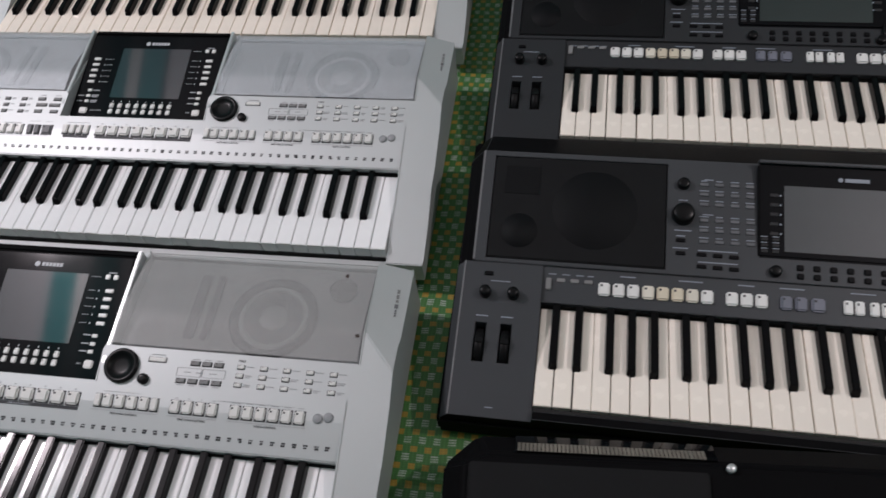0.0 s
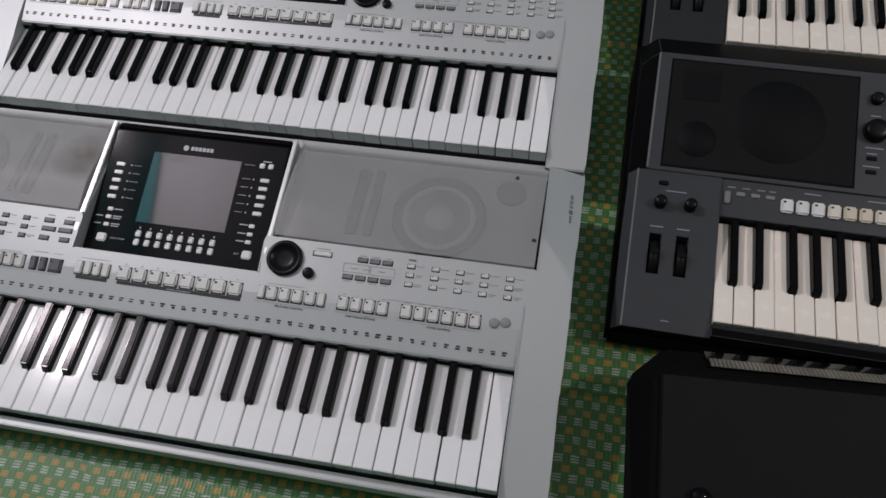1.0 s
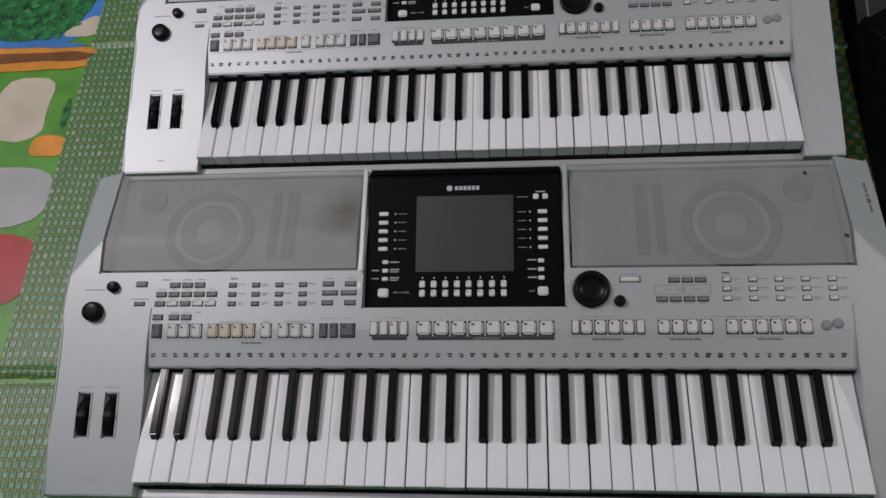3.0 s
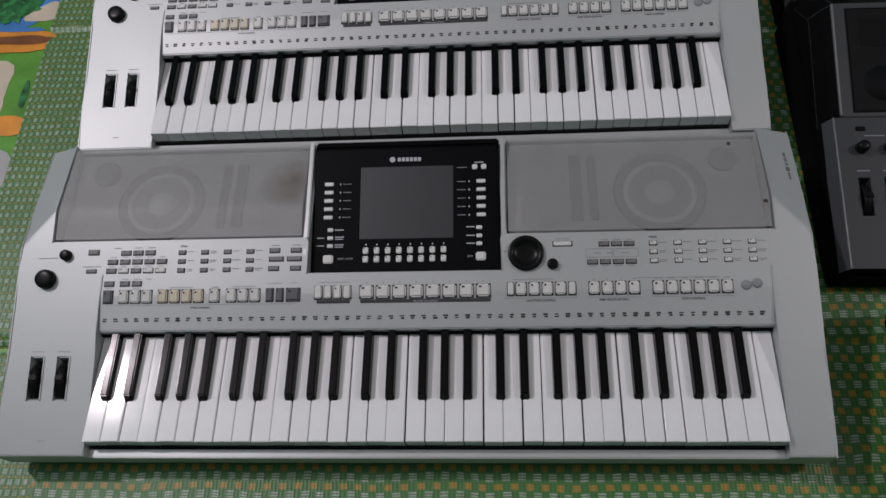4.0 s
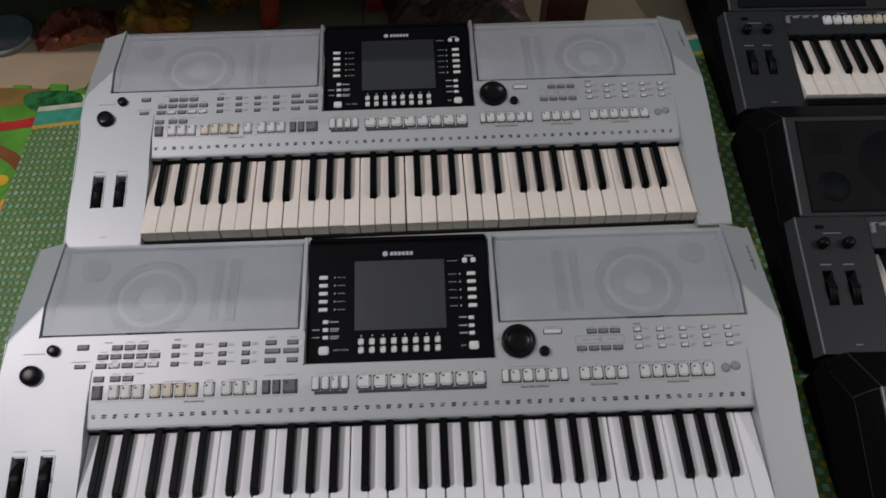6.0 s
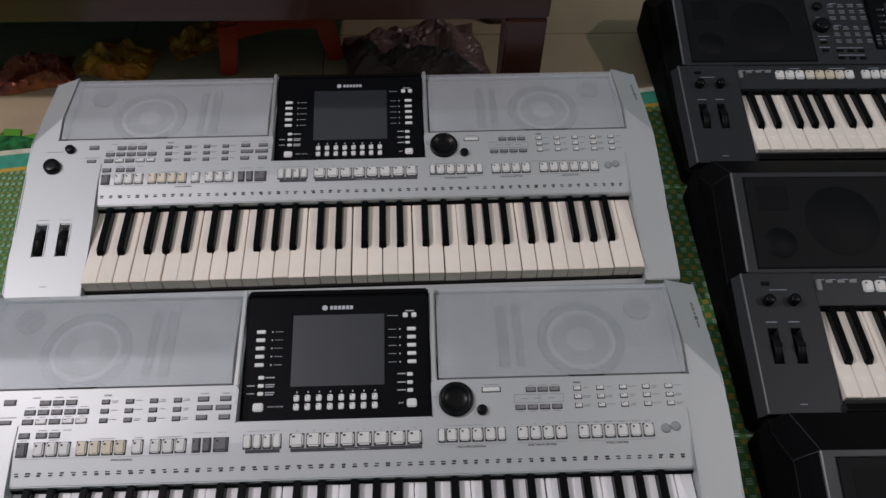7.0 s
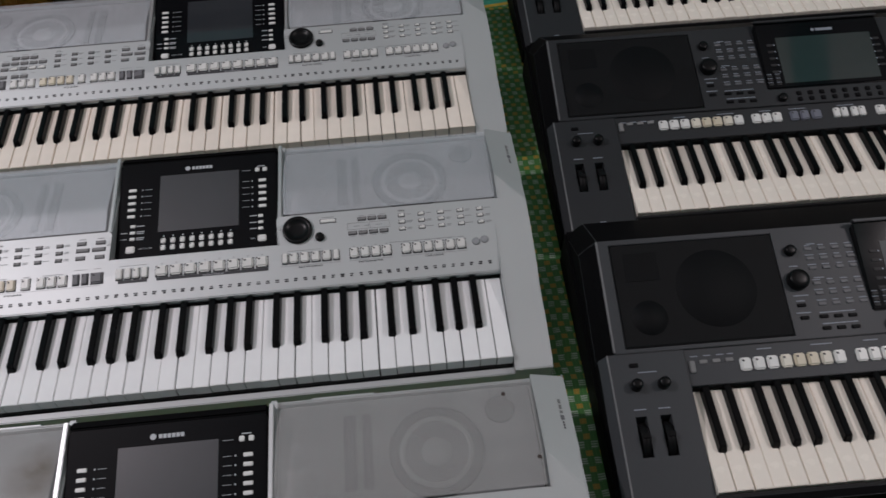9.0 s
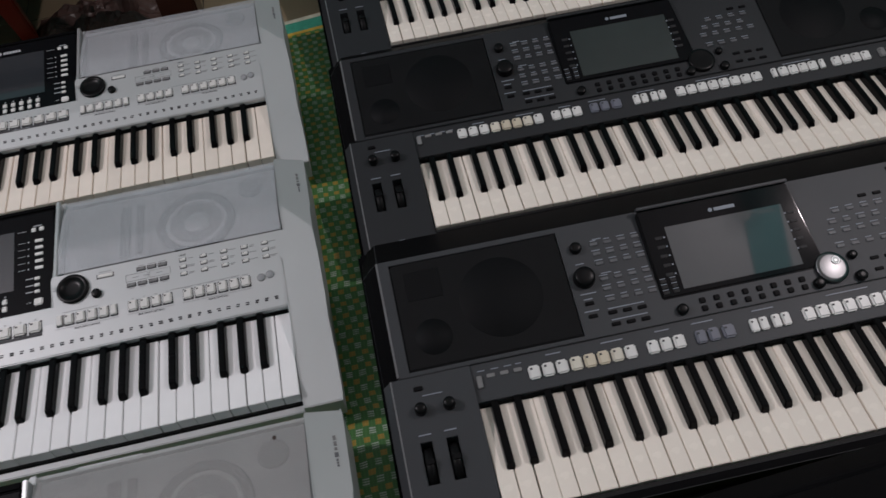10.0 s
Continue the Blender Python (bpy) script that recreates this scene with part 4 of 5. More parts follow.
    for k in range(3):
        for x in (0.2805, 0.2945):
            put_button(disp, up, x, 0.1005 - 0.0075 * k, 0.0085, 0.004, 0.0012, DIM_BUTTON)
    bm = bmesh.new()
    for k in range(5):
        add_bar(bm, up, 0.3005, 0.158 - 0.0125 * k, 0.0022, 0.0022)
        add_bar(bm, up, 0.4765, 0.158 - 0.0125 * k, 0.0022, 0.0022)
    for k in range(3):
        add_bar(bm, up, 0.28, 0.104 - 0.0075 * k, 0.008, 0.001)
        add_bar(bm, up, 0.2945, 0.104 - 0.0075 * k, 0.008, 0.001)
    part("panel_print", bm, DIM_INK, disp)["kind"] = "stuff"
    # controls
    for x, y, r in ((0.178, 0.172, 0.008), (0.178, 0.129, 0.0145), (0.294, 0.0605, 0.0075), (0.4865, 0.0575, 0.0075), (0.546, 0.056, 0.0075), (0.546, 0.086, 0.006)):
        put_disc(kb, d_panel, x, y, knob_rings(r, r * 0.7 + 0.003), KNOB_BLACK, "knob", "black plastic knob")
    if dial_metal:
        put_disc(kb, d_panel, 0.511, 0.0745, [(0.0225, -0.001), (0.0225, 0.0042), (0.0213, 0.0058), (0.017, 0.0062), (0, 0.006)], DIAL_METAL, "data_dial", "spun metal data dial", 48)
        put_disc(kb, d_panel, 0.5185, 0.0822, [(0.0062, 0.0055), (0.0062, 0.0070), (0.0052, 0.0071), (0.0032, 0.0064), (0, 0.0062)], SILVER_TRIM, "finger_dish", "bright finger dish", 28)
    else:
        put_disc(kb, d_panel, 0.511, 0.0745, [(0.0225, -0.001), (0.0225, 0.0045), (0.0213, 0.0062), (0.017, 0.006), (0, 0.0056)], KNOB_BLACK, "data_dial", "black data dial", 48)
    for j, y in enumerate((0.173, 0.159, 0.145, 0.123, 0.109, 0.094)):
        for k in range(4):
            if j == 3 and k > 3:
                continue
            put_button(kb, d_panel, 0.205 + 0.0197 * k, y, 0.0115, 0.0046, 0.0018, SLATE_BUTTON)
    for x, y in ((0.2025, 0.0765), (0.2228, 0.076), (0.243, 0.0755), (0.2025, 0.0605), (0.2228, 0.06), (0.243, 0.0595), (0.1755, 0.094), (0.1755, 0.0765)):
        put_button(kb, d_panel, x, y, 0.0125, 0.0052, 0.0022, BLACK_BUTTON)
    for k in range(8):
        for y in (0.0675, 0.0565):
            put_button(kb, d_panel, 0.3245 + 0.0202 * k, y, 0.0085, 0.0078, 0.0026, BLACK_BUTTON)
    for y, x0, n in ((0.151, 0.551, 4), (0.136, 0.54, 4), (0.1215, 0.533, 5), (0.1015, 0.537, 4)):
        for k in range(n):
            put_button(kb, d_panel, x0 + 0.0215 * k, y, 0.0115, 0.0046, 0.0018, SLATE_BUTTON)
    for x, y in ((0.597, 0.166), (0.619, 0.1655), (0.575, 0.0765), (0.596, 0.076), (0.617, 0.0755), (0.575, 0.0605), (0.596, 0.06), (0.617, 0.0595)):
        put_button(kb, d_panel, x, y, 0.0125, 0.0048, 0.002, BLACK_BUTTON)
    bm = bmesh.new()
    for y in (0.173, 0.159, 0.145, 0.123, 0.109, 0.094):
        for k in range(4):
            add_bar(bm, d_panel, 0.205 + 0.0197 * k, y + 0.0052, rng.uniform(0.008, 0.013), 0.0012)
    for y, x0, n in ((0.151, 0.551, 4), (0.136, 0.54, 4), (0.1215, 0.533, 5), (0.1015, 0.537, 4)):
        for k in range(n):
            add_bar(bm, d_panel, x0 + 0.0215 * k, y + 0.0052, rng.uniform(0.008, 0.013), 0.0012)
    for x, y, w in ((0.178, 0.1495, 0.012), (0.178, 0.1075, 0.022), (0.1755, 0.1, 0.012), (0.1755, 0.0835, 0.02), (0.2228, 0.082, 0.05), (0.2228, 0.0665, 0.05), (0.211, 0.18, 0.012), (0.21, 0.131, 0.014)):
        add_bar(bm, d_panel, x, y, w, 0.0013)
    for x, w in ((0.11, 0.02), (0.19, 0.03), (0.259, 0.02), (0.315, 0.03), (0.4, 0.03), (0.52, 0.06), (0.67, 0.05)):
        add_bar(bm, d_strip, x, 0.0415, w, 0.0013)
    for x, w in ((0.012, 0.01), (0.03, 0.01), (0.048, 0.01), (0.062, 0.008)):
        add_bar(bm, d_strip, x, 0.0385, w, 0.0012)
    for x in (-0.0755, -0.043):
        add_bar(bm, d_front, x, -0.0275, 0.016, 0.0014)
    add_bar(bm, d_front, -0.056, 0.0215, 0.026, 0.0012)
    add_bar(bm, d_front, -0.055, -0.1455, 0.01, 0.0012)
    part("panel_print", bm, DIM_INK, kb)["kind"] = "stuff"
    strip = [(0.08 + 0.0187 * k, 0.0158, WHITE_BUTTON) for k in range(3)]
    strip += [(0.1365 + 0.0185 * k, 0.0158, (CREAM_BUTTON, YELLOW_BUTTON, YELLOW_BUTTON, CREAM_BUTTON, WHITE_BUTTON)[k]) for k in range(5)]
    strip += [(0.241 + 0.0181 * k, 0.0156, WHITE_BUTTON) for k in range(3)]
    strip += [(0.307, 0.0148, BLUE_BUTTON), (0.325, 0.0148, BLUE_BUTTON), (0.3455, 0.0175, BLUE_BUTTON)]
    strip += [(x, 0.0112, WHITE_BUTTON) for x in (0.381, 0.3945, 0.412, 0.4255)]
    strip += [(0.458 + 0.0193 * k, 0.0168, WHITE_BUTTON) for k in range(8)]
    strip += [(0.6245, 0.0085, WHITE_BUTTON)] + [(0.641 + 0.0177 * k, 0.0158, WHITE_BUTTON) for k in range(4)] + [(0.7105, 0.0085, WHITE_BUTTON)]
    strip += [(0.7365 + 0.0178 * k, 0.0158, WHITE_BUTTON) for k in range(4)] + [(0.8195, 0.012, GREY_BUTTON), (0.836, 0.012, GREY_BUTTON)]
    for x, w, mm in strip:
        put_button(kb, d_strip, x, 0.0225 + lift, w, 0.0185, 0.0045, mm, "pad_button", True)
    put_button(kb, d_strip, 0.0075, 0.0245 + lift, 0.0078, 0.017, 0.0035, GREY_BUTTON, "pad_button")
    for k in range(3):
        put_button(kb, d_strip, 0.0235 + 0.018 * k, 0.0305 + lift, 0.0115, 0.0055, 0.002, GREY_BUTTON)
    for x in (-0.0745, -0.0375):
        put_disc(kb, d_front, x, 0.004, knob_rings(0.0078, 0.014), KNOB_BLACK, "knob", "black plastic knob")
    put_button(kb, d_front, -0.0725, 0.0315, 0.0125, 0.006, 0.0022, BLACK_BUTTON)
    put_wheel(kb, -0.076, -0.0625, d_front(-0.0625)[0])
    put_wheel(kb, -0.043, -0.0625, d_front(-0.0625)[0])
    return kb


# ---- the room ----
def structure(name, bm, material, label, category):
    return tagged(part(name, bm, material), label, category, kind="structure")


structure("wall_north", box_bm(-3.52, 3.02, 2.95, 3.15, -0.05, 3.5), WALL, "teal painted plaster wall behind the bench", "wall")
structure("wall_south", box_bm(-3.52, 3.02, -2.62, -2.5, -0.05, 3.5), WALL, "teal painted plaster wall", "wall")
structure("wall_west", box_bm(-3.52, -3.4, -2.5, 2.95, -0.05, 3.5), WALL, "teal painted plaster wall", "wall")
structure("wall_east", box_bm(2.9, 3.02, -2.5, 2.95, -0.05, 3.5), WALL, "teal painted plaster wall", "wall")
structure("ceiling", box_bm(-3.4, 2.9, -2.5, 2.95, 3.3, 3.5), CEIL, "pale grey painted ceiling", "ceiling")
structure("trim", box_bm(-2.88, -2.722, -2.5, 2.95, 3.288, 3.2995, 0.002), TEAL_TRIM, "teal painted band along the ceiling", "trim")
structure("trim", box_bm(-2.720, -2.642, -2.5, 2.95, 3.284, 3.2995, 0.002), WHITE_PLASTIC, "pale batten between the teal ceiling bands", "trim")
structure("trim", box_bm(-2.640, -2.482, -2.5, 2.95, 3.288, 3.2995, 0.002), TEAL_TRIM, "teal painted band along the ceiling", "trim")
structure("trim", box_bm(1.866, 2.083, -2.5, 2.95, 3.288, 3.2995, 0.002), TEAL_TRIM, "teal painted band along the ceiling", "trim")
structure("trim", box_bm(-2.480, -2.466, -2.5, 2.95, 3.290, 3.2995, 0.002), CAVITY, "dark narrow batten along the ceiling", "trim")
for lx, ly, lr in ((-2.38, 0.97, 0.06), (1.87, 0.54, 0.045)):
    fixture = part("ceiling_lamp", disc_bm([(lr, 3.299), (lr, 3.285), (lr * 0.4, 3.27), (0.004, 3.265), (0.004, 2.62), (0.010, 2.615), (0.011, 2.575), (0.008, 2.57), (0, 2.57)], 32), WHITE_PLASTIC)
    fixture.location = (lx, ly, 0)
    tagged(fixture, "white bulb holder hanging on a cord", "lamp")

# woven mat: one sheet with folds across it and a striped border at its far end
MAT_X0, MAT_X1, MAT_Y0 = -1.355, 1.6, -0.9


def mat_end(x):
    return 1.40 + 0.128 * (x + 1.355)


def mat_sheet(y_of, rows, name, material, label, parent=None, up=0.0):
    """A strip of the mat between two lines of y, gently uneven and ridged at the folds."""
    bm = bmesh.new()
    cols = 74
    grid = []
    for r in range(rows + 1):
        line = []
        for c in range(cols + 1):
            x = MAT_X0 + (MAT_X1 - MAT_X0) * c / cols
            y = y_of(r / rows, x)
            z = 0.0025 + up + 0.0016 * noise.noise((x * 3, y * 3, 0.3)) + 0.0006 * noise.noise((x * 14, y * 14, 1))
            for fold in (-0.283, 0.302, 0.887):
                z += 0.0055 * math.exp(-((y - fold) / 0.005) ** 2) - 0.0022 * math.exp(-((y - fold + 0.011) / 0.006) ** 2)
            edge = 0.004 * noise.noise((0.0, y * 4, 5)) if c == 0 else 0
            line.append(bm.verts.new((x + edge, y, z)))
        grid.append(line)
    for r in range(rows):
        for c in range(cols):
            bm.faces.new((grid[r][c], grid[r][c + 1], grid[r + 1][c + 1], grid[r + 1][c])).smooth = True
    return part(name, bm, material, parent, label)


woven_mat = mat_sheet(lambda k, x: MAT_Y0 + (mat_end(x) - 0.055 - MAT_Y0) * k, 560, "woven_mat", WEAVE, "")
tagged(woven_mat, "green woven plastic mat with white and orange checks, folded flat", "mat")
for a, b, m in ((0.055, 0.046, YELLOW_BAND), (0.046, 0.012, TEAL_BAND), (0.012, 0.0, PALE_BAND)):
    mat_sheet(lambda k, x, a=a, b=b: mat_end(x) - a + (a - b) * k, 3, "border_band", m, "striped woven border", woven_mat, 0.0003)


# printed foam play mat beside the woven one
def patch_bm(pts, z, rough=0.006, seed=0, rounds=2):
    """A flat printed shape with a slightly wavy outline."""
    ring = [Vector((x, y)) for x, y in pts]
    for _ in range(rounds):
        ring = [q for k in range(len(ring)) for q in (ring[k] * 0.75 + ring[(k + 1) % len(ring)] * 0.25, ring[k] * 0.25 + ring[(k + 1) % len(ring)] * 0.75)]
    bm = bmesh.new()
    vs = []
    for k, p in enumerate(ring):
        n = noise.noise_vector((p.x * 40, p.y * 40, seed))
        vs.append(bm.verts.new((p.x + n.x * rough, p.y + n.y * rough, z)))
    f = bm.faces.new(vs)
    if f.normal.z < 0:
        f.normal_flip()
    bmesh.ops.triangulate(bm, faces=[f])
    return bm


bm = bmesh.new()
outline = [(-2.2, 0.1), (-1.25, 0.1)]
tooth = 0.062
y_edge = 1.462
xk = -1.25
row = []
k = 0
while xk > -2.2:
    up = k % 2 == 0
    row += [(xk, y_edge + (0.0 if up else -0.017)), (xk - tooth * 0.12 * (1 if up else -1), y_edge + (0.0 if up else -0.017) * 0.5), (xk - tooth * 0.5, y_edge + (0.002 if up else -0.019))]
    xk -= tooth * 0.55
    k += 1
vs = [bm.verts.new((x, y, 0.0005)) for x, y in outline + row + [(-2.2, 1.45)]]
top = bm.faces.new(vs)
ext = bmesh.ops.extrude_face_region(bm, geom=[top])
for v in ext["geom"]:
    if isinstance(v, bmesh.types.BMVert):
        v.co.z = -0.0025
bmesh.ops.triangulate(bm, faces=[f for f in bm.faces if len(f.verts) > 4])
play_mat = part("play_mat", bm, P_GREEN)
tagged(play_mat, "printed foam puzzle play mat with garden scene and toothed edge", "mat")
PRINTS = [
    ([(-2.1, 1.50), (-1.40, 1.452), (-1.33, 1.452), (-1.36, 1.41), (-1.5, 1.40), (-2.1, 1.42)], P_OCHRE, 0.001),
    ([(-1.40, 1.445), (-1.28, 1.445), (-1.28, 1.39), (-1.37, 1.385)], P_DARK, 0.0014),
    ([(-1.50, 1.415), (-1.43, 1.41), (-1.425, 1.365), (-1.50, 1.36)], P_GREEN, 0.0014),
    ([(-1.9, 1.345), (-1.45, 1.36), (-1.30, 1.385), (-1.30, 1.365), (-1.43, 1.337), (-1.9, 1.31)], P_RED, 0.0016),
    ([(-1.36, 1.435), (-1.27, 1.44), (-1.27, 1.38), (-1.33, 1.40)], P_SAND, 0.0012),
    ([(-1.55, 1.33), (-1.40, 1.318), (-1.345, 1.275), (-1.36, 1.24), (-1.43, 1.29), (-1.55, 1.305)], P_BROWN, 0.0016),
    ([(-1.50, 1.29), (-1.39, 1.285), (-1.345, 1.24), (-1.37, 1.185), (-1.46, 1.165), (-1.54, 1.20)], P_GREEN, 0.0019),
    ([(-1.42, 1.25), (-1.36, 1.24), (-1.365, 1.215), (-1.41, 1.22)], P_YELLOW, 0.0022),
    ([(-1.43, 1.262), (-1.418, 1.262), (-1.418, 1.252), (-1.43, 1.252)], P_DARK, 0.0024),
    ([(-1.40, 1.235), (-1.39, 1.235), (-1.39, 1.227), (-1.40, 1.227)], P_DARK, 0.0024),
    ([(-1.365, 1.19), (-1.335, 1.19), (-1.335, 1.15), (-1.36, 1.15)], P_ORANGE, 0.0016),
    ([(-1.60, 1.17), (-1.46, 1.165), (-1.44, 1.14), (-1.46, 1.115), (-1.60, 1.11)], P_RED, 0.0026),
    ([(-1.60, 1.19), (-1.50, 1.185), (-1.49, 1.165), (-1.60, 1.16)], P_BROWN, 0.0028),
    ([(-1.47, 1.15), (-1.35, 1.145), (-1.34, 1.085), (-1.39, 1.07), (-1.5, 1.08)], P_DARK, 0.0017),
    ([(-1.46, 1.075), (-1.33, 1.065), (-1.31, 1.0), (-1.34, 0.95), (-1.38, 0.90), (-1.46, 0.87), (-1.7, 0.87), (-1.7, 0.93), (-1.45, 0.93), (-1.38, 1.0)], P_BLUE, 0.0014),
    ([(-1.56, 1.08), (-1.44, 1.08), (-1.38, 1.05), (-1.365, 1.0), (-1.385, 0.945), (-1.42, 0.905), (-1.56, 0.89)], P_DARK, 0.0022),
    ([(-1.40, 0.935), (-1.355, 0.955), (-1.33, 0.92), (-1.36, 0.905), (-1.42, 0.905)], P_SAND, 0.0018),
    ([(-1.7, 0.885), (-1.43, 0.885), (-1.34, 0.88), (-1.33, 0.84), (-1.42, 0.833), (-1.7, 0.83)], P_ORANGE, 0.002),
    ([(-1.7, 0.87), (-1.42, 0.872), (-1.34, 0.868), (-1.35, 0.852), (-1.43, 0.852), (-1.7, 0.848)], P_BROWN, 0.0024),
    ([(-1.6, 0.905), (-1.45, 0.893), (-1.36, 0.888), (-1.37, 0.88), (-1.46, 0.882), (-1.6, 0.89)], P_BLUE, 0.0026),
    ([(-1.5, 0.82), (-1.395, 0.82), (-1.40, 0.74), (-1.40, 0.69), (-1.5, 0.69)], P_SAND, 0.0013),
    ([(-1.372, 0.775), (-1.362, 0.775), (-1.36, 0.715), (-1.376, 0.715)], P_DARK, 0.0014),
    ([(-1.41, 0.70), (-1.35, 0.70), (-1.34, 0.66), (-1.41, 0.655)], P_ORANGE, 0.0016),
    ([(-1.5, 0.64), (-1.36, 0.64), (-1.345, 0.57), (-1.38, 0.53), (-1.5, 0.53)], P_GREY, 0.0016),
    ([(-1.5, 0.52), (-1.34, 0.52), (-1.34, 0.40), (-1.5, 0.40)], P_RED, 0.0014),
]
for n, (pts, m, z) in enumerate(PRINTS):
    part("printed_shape", patch_bm(pts, z, 0.004, n), m, play_mat)

# leaf clumps printed over the two tree crowns
leaf_rng = random.Random(21)
bm = bmesh.new()
for cx, cy, rx, ry, count in ((-1.462, 0.985, 0.088, 0.088, 90), (-1.42, 1.112, 0.07, 0.036, 30)):
    for _ in range(count):
        a, r = leaf_rng.uniform(0, 2 * math.pi), math.sqrt(leaf_rng.random())
        x, y = cx + rx * r * math.cos(a), cy + ry * r * math.sin(a)
        size, turn = leaf_rng.uniform(0.004, 0.009), leaf_rng.uniform(0, 6.28)
        bm.faces.new([bm.verts.new((x + size * (1 if k % 2 else 0.55) * math.cos(turn + k * 1.047), y + size * (1 if k % 2 else 0.55) * math.sin(turn + k * 1.047), 0.0029 + leaf_rng.uniform(0, 0.0004))) for k in range(6)])
part("printed_leaves", bm, P_LEAF, play_mat)["kind"] = "stuff"

# ---- keyboards ----
silver_keyboard(pose(-0.668, 0.285, 0.002), "silver arranger keyboard with dusty, dully lit grilles and white keys", WHITE_KEY, GRILLE_WORN_DIM_LIT, random.Random(1), True)
silver_keyboard(pose(-0.668, 0.742, 0.002, 0, 0, 0.15), "silver arranger keyboard with clean grilles and white keys on the mat", WHITE_KEY, GRILLE, random.Random(2))
silver_keyboard(pose(-0.666, 1.199, 0.002, 0, 0, 0.8), "silver arranger keyboard with aged cream keys beside the bench", CREAM_KEY, GRILLE, random.Random(3))
dark_keyboard(pose(-0.018, 0.524, 0.002, 0, 0, -0.9), "charcoal workstation keyboard with a metal dial and ivory keys", True, random.Random(4), LCD_GREY, CHARCOAL)
dark_keyboard(pose(-0.006, 0.979, 0.001, 0, -0.4, -1.0), "charcoal workstation keyboard with a black dial and ivory keys", False, random.Random(5), LCD_GREEN, CHARCOAL_DARK, 0.005)
dark_keyboard(pose(0.004, 1.450, 0.002, 0, 0, -0.2), "charcoal workstation keyboard with ivory keys by the tiled floor", False, random.Random(6), LCD_GREEN, CHARCOAL_DARK, 0.005)


def black_keyboard(m):
    """The nearest keyboard of the dark column: only its rear part and grille come into view."""
    kb = new("stage_keyboard")
    kb.matrix_world = m
    tagged(kb, "black stage keyboard with cloth speaker grilles and shiny rear strip", "keyboard")
    out = [(0.0, -0.425), (1.002, -0.425), (1.002, -0.028), (0.962, 0.012), (0.04, 0.012), (0.0, -0.028)]
    bm = bmesh.new()
    lo = [bm.verts.new((0.501 + (x - 0.501) * 0.90, y - 0.02 if y > -0.1 else y + 0.02, 0.012)) for x, y in out]
    hi = [bm.verts.new((x, y, 0.094 if y > -0.1 else 0.055)) for x, y in out]
    ins = [(0.028, -0.41), (0.974, -0.41), (0.974, -0.034), (0.95, -0.022), (0.052, -0.022), (0.028, -0.034)]
    inn = [bm.verts.new((x, y, 0.128 if y > -0.1 else 0.07)) for x, y in ins]
    for a in range(6):
        b = (a + 1) % 6
        bm.faces.new((lo[a], lo[b], hi[b], hi[a]))
        bm.faces.new((hi[a], hi[b], inn[b], inn[a]))
    bm.faces.new(inn)
    bm.faces.new(lo)
    bevel_sharp(bm, 0.005, 3, 12)
    part("body", bm, BLACK_SHELL, kb, "black plastic shell")
    for x0, x1 in ((0.034, 0.295), (0.707, 0.968)):
        bm = bmesh.new()
        vs = add_box(bm, x0, x1, -0.22, -0.034, 0.1, 0.11)
        for v in vs:
            base = 0.128 - (-0.034 - v.co.y) * 0.152
            v.co.z = base + (0.0035 if v.co.z > 0.105 else -0.004)
        bevel_sharp(bm, 0.002, 2)
        part("speaker_grille", bm, BLACK_CLOTH, kb, "black cloth speaker grille")
    bm = bmesh.new()
    vs = add_box(bm, 0.085, 0.306, -0.0195, 0.008, 0.11, 0.112)
    for v in vs:
        v.co.z = (0.1262 if v.co.y < 0 else 0.1030) + (0.0014 if v.co.z > 0.111 else -0.003)
    strip = part("rear_strip", bm, GLOSS_STRIP, kb, "glossy black rear strip")
    bm = bmesh.new()
    for k in range(46):
        x = 0.088 + 0.0045 * k
        for v in add_box(bm, x, x + 0.0036, -0.0185, -0.0045, 0.11, 0.112):
            v.co.z = 0.1262 - (v.co.y + 0.0195) * 0.8436 + (0.0026 if v.co.z > 0.111 else 0.001)
    part("ribbing", bm, VENT_RIB, strip, "pale ribbed vent")["kind"] = "stuff"
    top = lambda y: (0.1315 - (-0.034 - y) * 0.152, 0.152)
    put_disc(kb, top, 0.318, -0.0285, [(0.005, -0.004), (0.005, 0.001), (0.0038, 0.002), (0, 0.0024)], SILVER_TRIM, "screw_cap", "bright metal cap", 24)
    put_disc(kb, top, 0.075, -0.158, [(0.0105, -0.003), (0.0105, 0.006), (0.008, 0.009), (0, 0.0095)], BLACK_GLOSS, "knob", "glossy black knob", 28)
    for fx in (0.09, 0.91):
        for fy in (-0.37, -0.07):
            part("foot", box_bm(fx - 0.012, fx + 0.012, fy - 0.012, fy + 0.012, 0.0, 0.014, 0.001), KNOB_BLACK, kb)
    return kb


black_keyboard(pose(-0.121, 0.318, 0.002, 0, 0, 2.6))


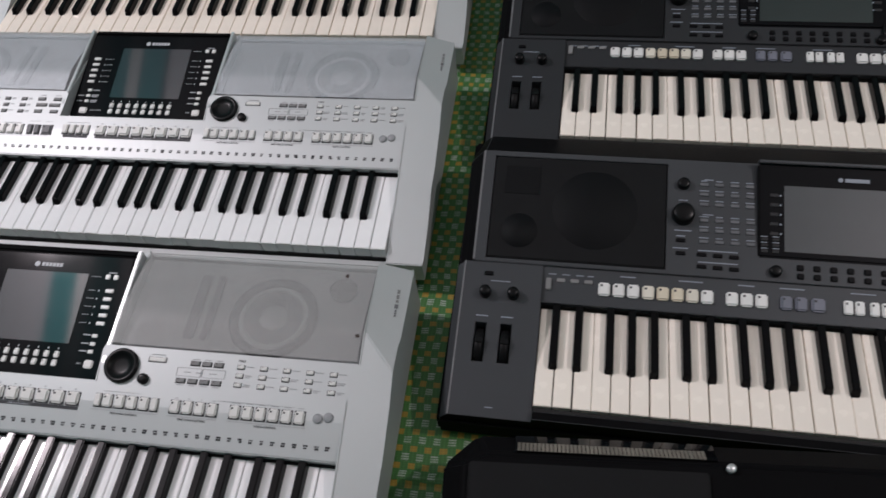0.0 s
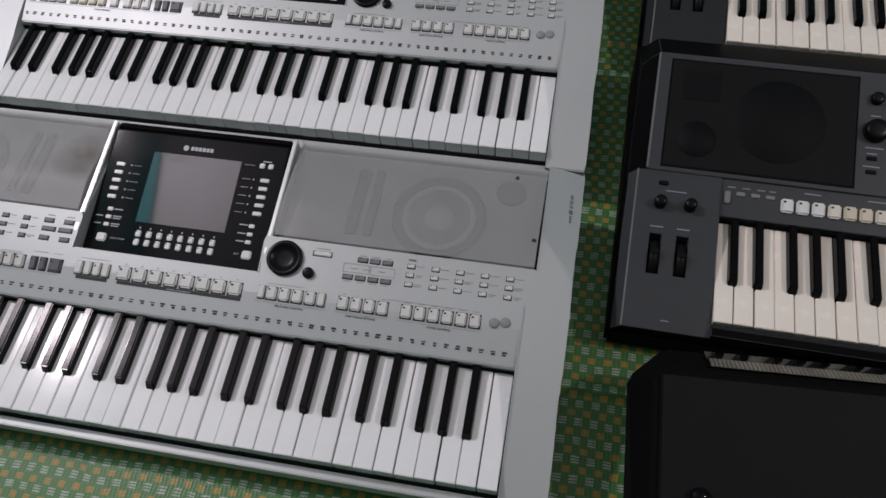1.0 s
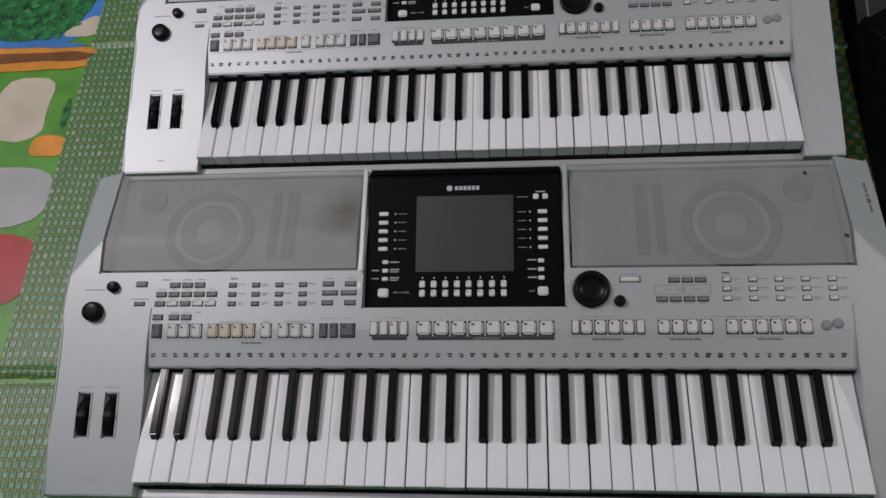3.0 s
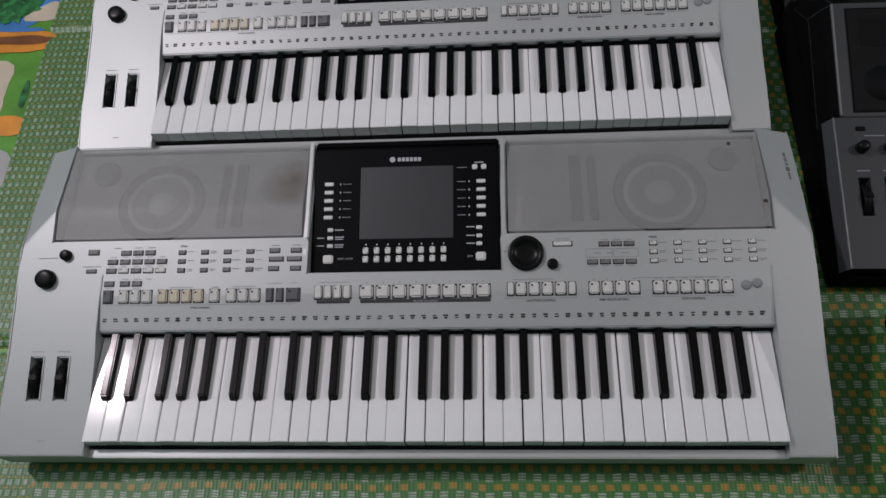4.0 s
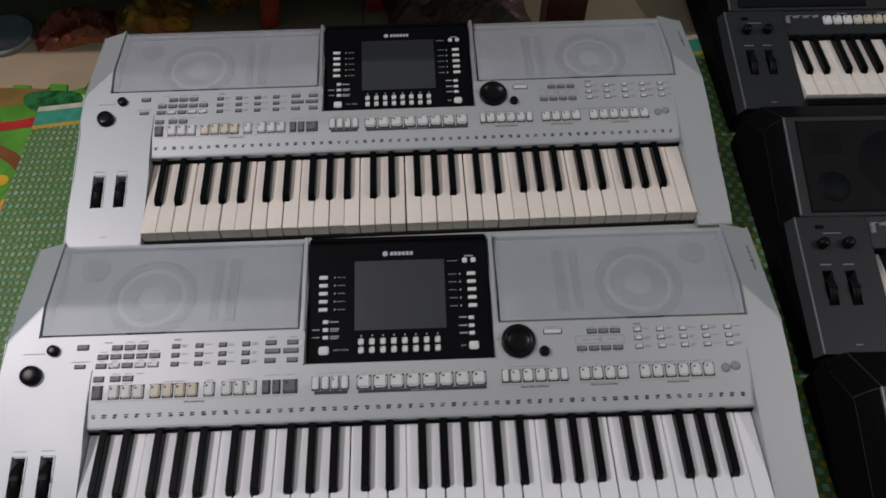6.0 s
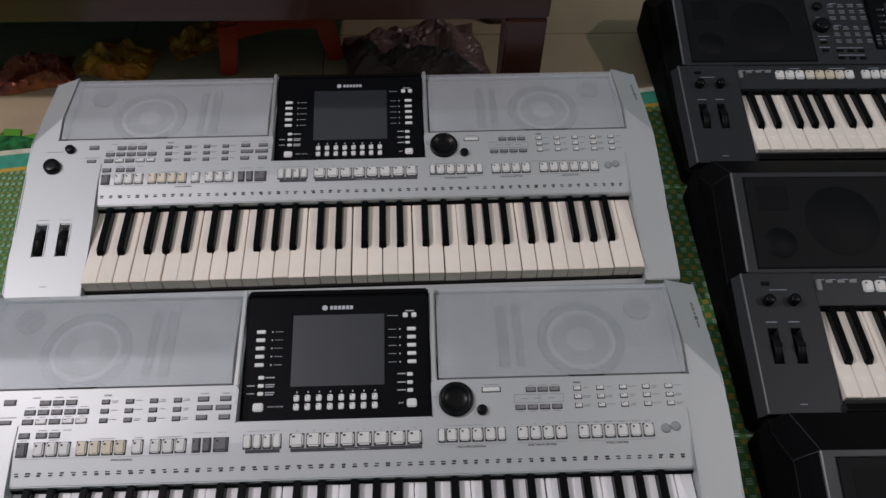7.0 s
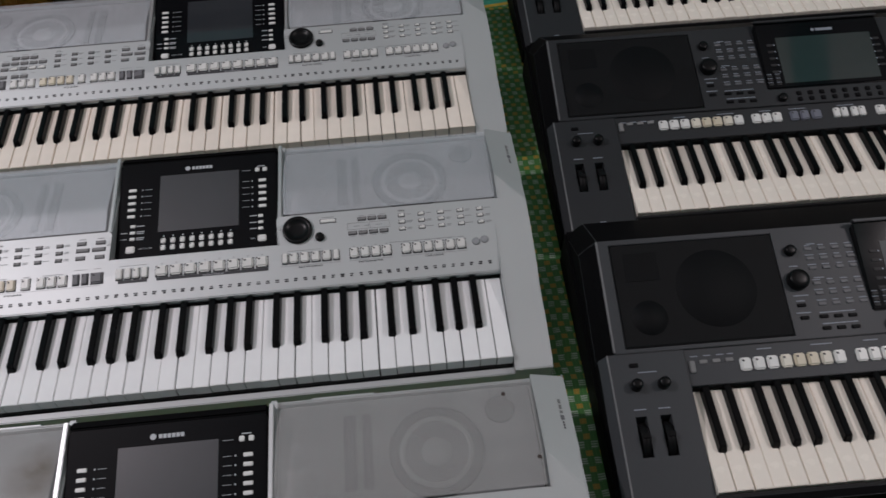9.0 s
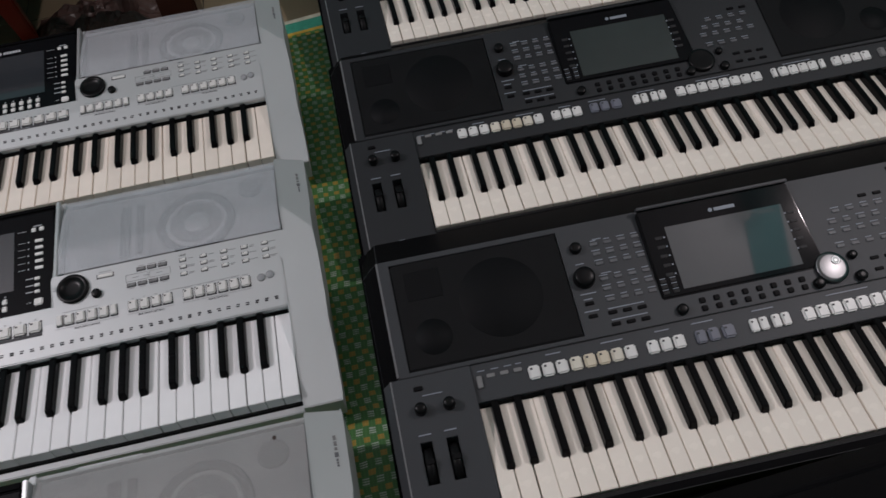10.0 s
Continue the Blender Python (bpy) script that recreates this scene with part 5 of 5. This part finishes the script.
# ---- behind the keyboards: bench, stool, packets ----
def bench():
    b = new("wooden_bench")
    tagged(b, "dark red-brown wooden bench standing behind the keyboards", "bench")
    y0 = 1.50
    for x in (-0.355, -2.05):
        for y in (y0, y0 + 0.27):
            part("leg", box_bm(x - 0.072, x, y, y + 0.07, -0.003, 0.205, 0.004), WOOD, b)
    part("apron", box_bm(-2.15, -0.352, y0 + 0.004, y0 + 0.03, 0.203, 0.36, 0.004), WOOD, b)
    # Unseen board added to keep wall light out from under the bench.
    part("back_panel", box_bm(-2.05, -0.43, y0 + 0.345, y0 + 0.358, 0.0, 0.36, 0.003), WOOD, b)
    part("seat", box_bm(-2.18, -0.345, y0 - 0.015, y0 + 0.36, 0.361, 0.39, 0.006), WOOD, b)
    return b


bench()


def stool():
    s = new("plastic_stool")
    tagged(s, "small red plastic stool under the wooden bench", "stool")
    s.matrix_world = pose(-0.956, 1.622, 0, 0, 0, 11.6)
    x0, x1, y0, y1 = 0.0, 0.215, 0.0, 0.19
    for x, y, sx, sy in ((x0, y0, 1, 1), (x1, y0, -1, 1), (x0, y1, 1, -1), (x1, y1, -1, -1)):
        bm = bmesh.new()
        vs = add_box(bm, -0.016, 0.016, -0.013, 0.013, -0.003, 0.110)
        for v in vs:
            if v.co.z > 0.05:
                v.co.x = v.co.x * 1.3 + sx * 0.018
                v.co.y = v.co.y * 1.3 + sy * 0.014
        bevel_sharp(bm, 0.004, 2)
        part("leg", bm, RED_PLASTIC, s, "", pose(x, y, 0))
    bm = bmesh.new()
    n = 12
    lo = []
    for k in range(n + 1):
        u = k / n
        x = x0 + 0.012 + (x1 - x0 - 0.024) * u
        arch = 0.062 + 0.014 * math.sin(math.pi * u)
        lo.append((x, arch))
    ring = [bm.verts.new((x, y0 + 0.008, z)) for x, z in lo] + [bm.verts.new((x, y0 + 0.014, 0.113)) for x, z in reversed(lo)]
    f = bm.faces.new(ring)
    ext = bmesh.ops.extrude_face_region(bm, geom=[f])
    bmesh.ops.translate(bm, vec=(0, 0.006, 0), verts=[v for v in ext["geom"] if isinstance(v, bmesh.types.BMVert)])
    part("apron", bm, RED_PLASTIC, s)
    part("seat", box_bm(x0 - 0.002, x1 + 0.002, y0 - 0.004, y1 + 0.004, 0.111, 0.124, 0.005, 3), RED_PLASTIC, s)
    return s


stool()


def crumple(name, x, y, sx, sy, sz, material, seed, label, category, turn=0, sharp=9.0, detail=22):
    """A crumpled packet or film bag resting on the floor."""
    bm = bmesh.new()
    bmesh.ops.create_grid(bm, x_segments=detail, y_segments=detail, size=1)
    for v in bm.verts:
        a, b = v.co.x, v.co.y
        dome = max(0.0, (1 - abs(a) ** 3)) * max(0.0, (1 - b * b)) ** 0.6
        n = noise.turbulence((a * 1.6 + seed, b * 1.6, seed), 4, False)
        w = noise.noise_vector((a * 2 + seed, b * 2, 3))
        v.co = ((a + 0.12 * w.x) * sx, (b + 0.12 * w.y) * sy, sz * dome * (0.45 + 0.75 * n) + 0.002)
    ext = bmesh.ops.extrude_face_region(bm, geom=list(bm.faces))
    for v in ext["geom"]:
        if isinstance(v, bmesh.types.BMVert):
            v.co.z = v.co.z * 0.1 + 0.0004
    for f in bm.faces:
        f.smooth = False
    ob = part(name, bm, material)
    ob.matrix_world = pose(x, y, -0.003, 0, 0, turn)
    return tagged(ob, label, category)


crumple("snack_packet", -1.335, 1.615, 0.075, 0.045, 0.05, FOIL_B, 2.0, "red and purple foil snack packet under the bench", "packet", 12)
crumple("snack_packet", -1.185, 1.655, 0.075, 0.05, 0.055, FOIL_A, 5.0, "orange foil snack packet lying under the bench", "packet", -14)
crumple("snack_packet", -1.03, 1.72, 0.06, 0.04, 0.04, FOIL_A, 8.0, "yellow foil snack packet under the bench", "packet", 30)
crumple("plastic_bag", -0.585, 1.66, 0.14, 0.09, 0.085, BAG, 11.0, "crumpled pinkish plastic bag under the bench", "bag", 8, detail=34)
plate = part("plate", disc_bm([(0.055, 0.0), (0.06, 0.012), (0.056, 0.0125), (0.05, 0.004), (0, 0.003)], 40), BAFFLE)
plate.location = (-1.475, 1.60, -0.003)
tagged(plate, "grey plastic plate lying on the tiled floor", "plate")

# ---- floor tiles, last ----
floor = structure("floor", box_bm(-3.4, 2.9, -2.5, 2.95, -0.05, -0.0045), GROUT, "beige ceramic tiled floor with dark grout", "floor")
SIZE = 0.40
tile_mesh = bpy.data.meshes.new("tile")
bm = box_bm(-SIZE / 2 + 0.0012, SIZE / 2 - 0.0012, -SIZE / 2 + 0.0012, SIZE / 2 - 0.0012, -0.006, -0.0030, 0.0006, 1)
bm.to_mesh(tile_mesh)
bm.free()
tile_mesh.materials.append(TILE)
rng = random.Random(9)
for i in range(-2, 15):
    for j in range(14):
        piece("tile", tile_mesh, floor, place=pose(-2.57 + SIZE * i, -2.462 + SIZE * j, rng.uniform(-0.0003, 0.0002)))
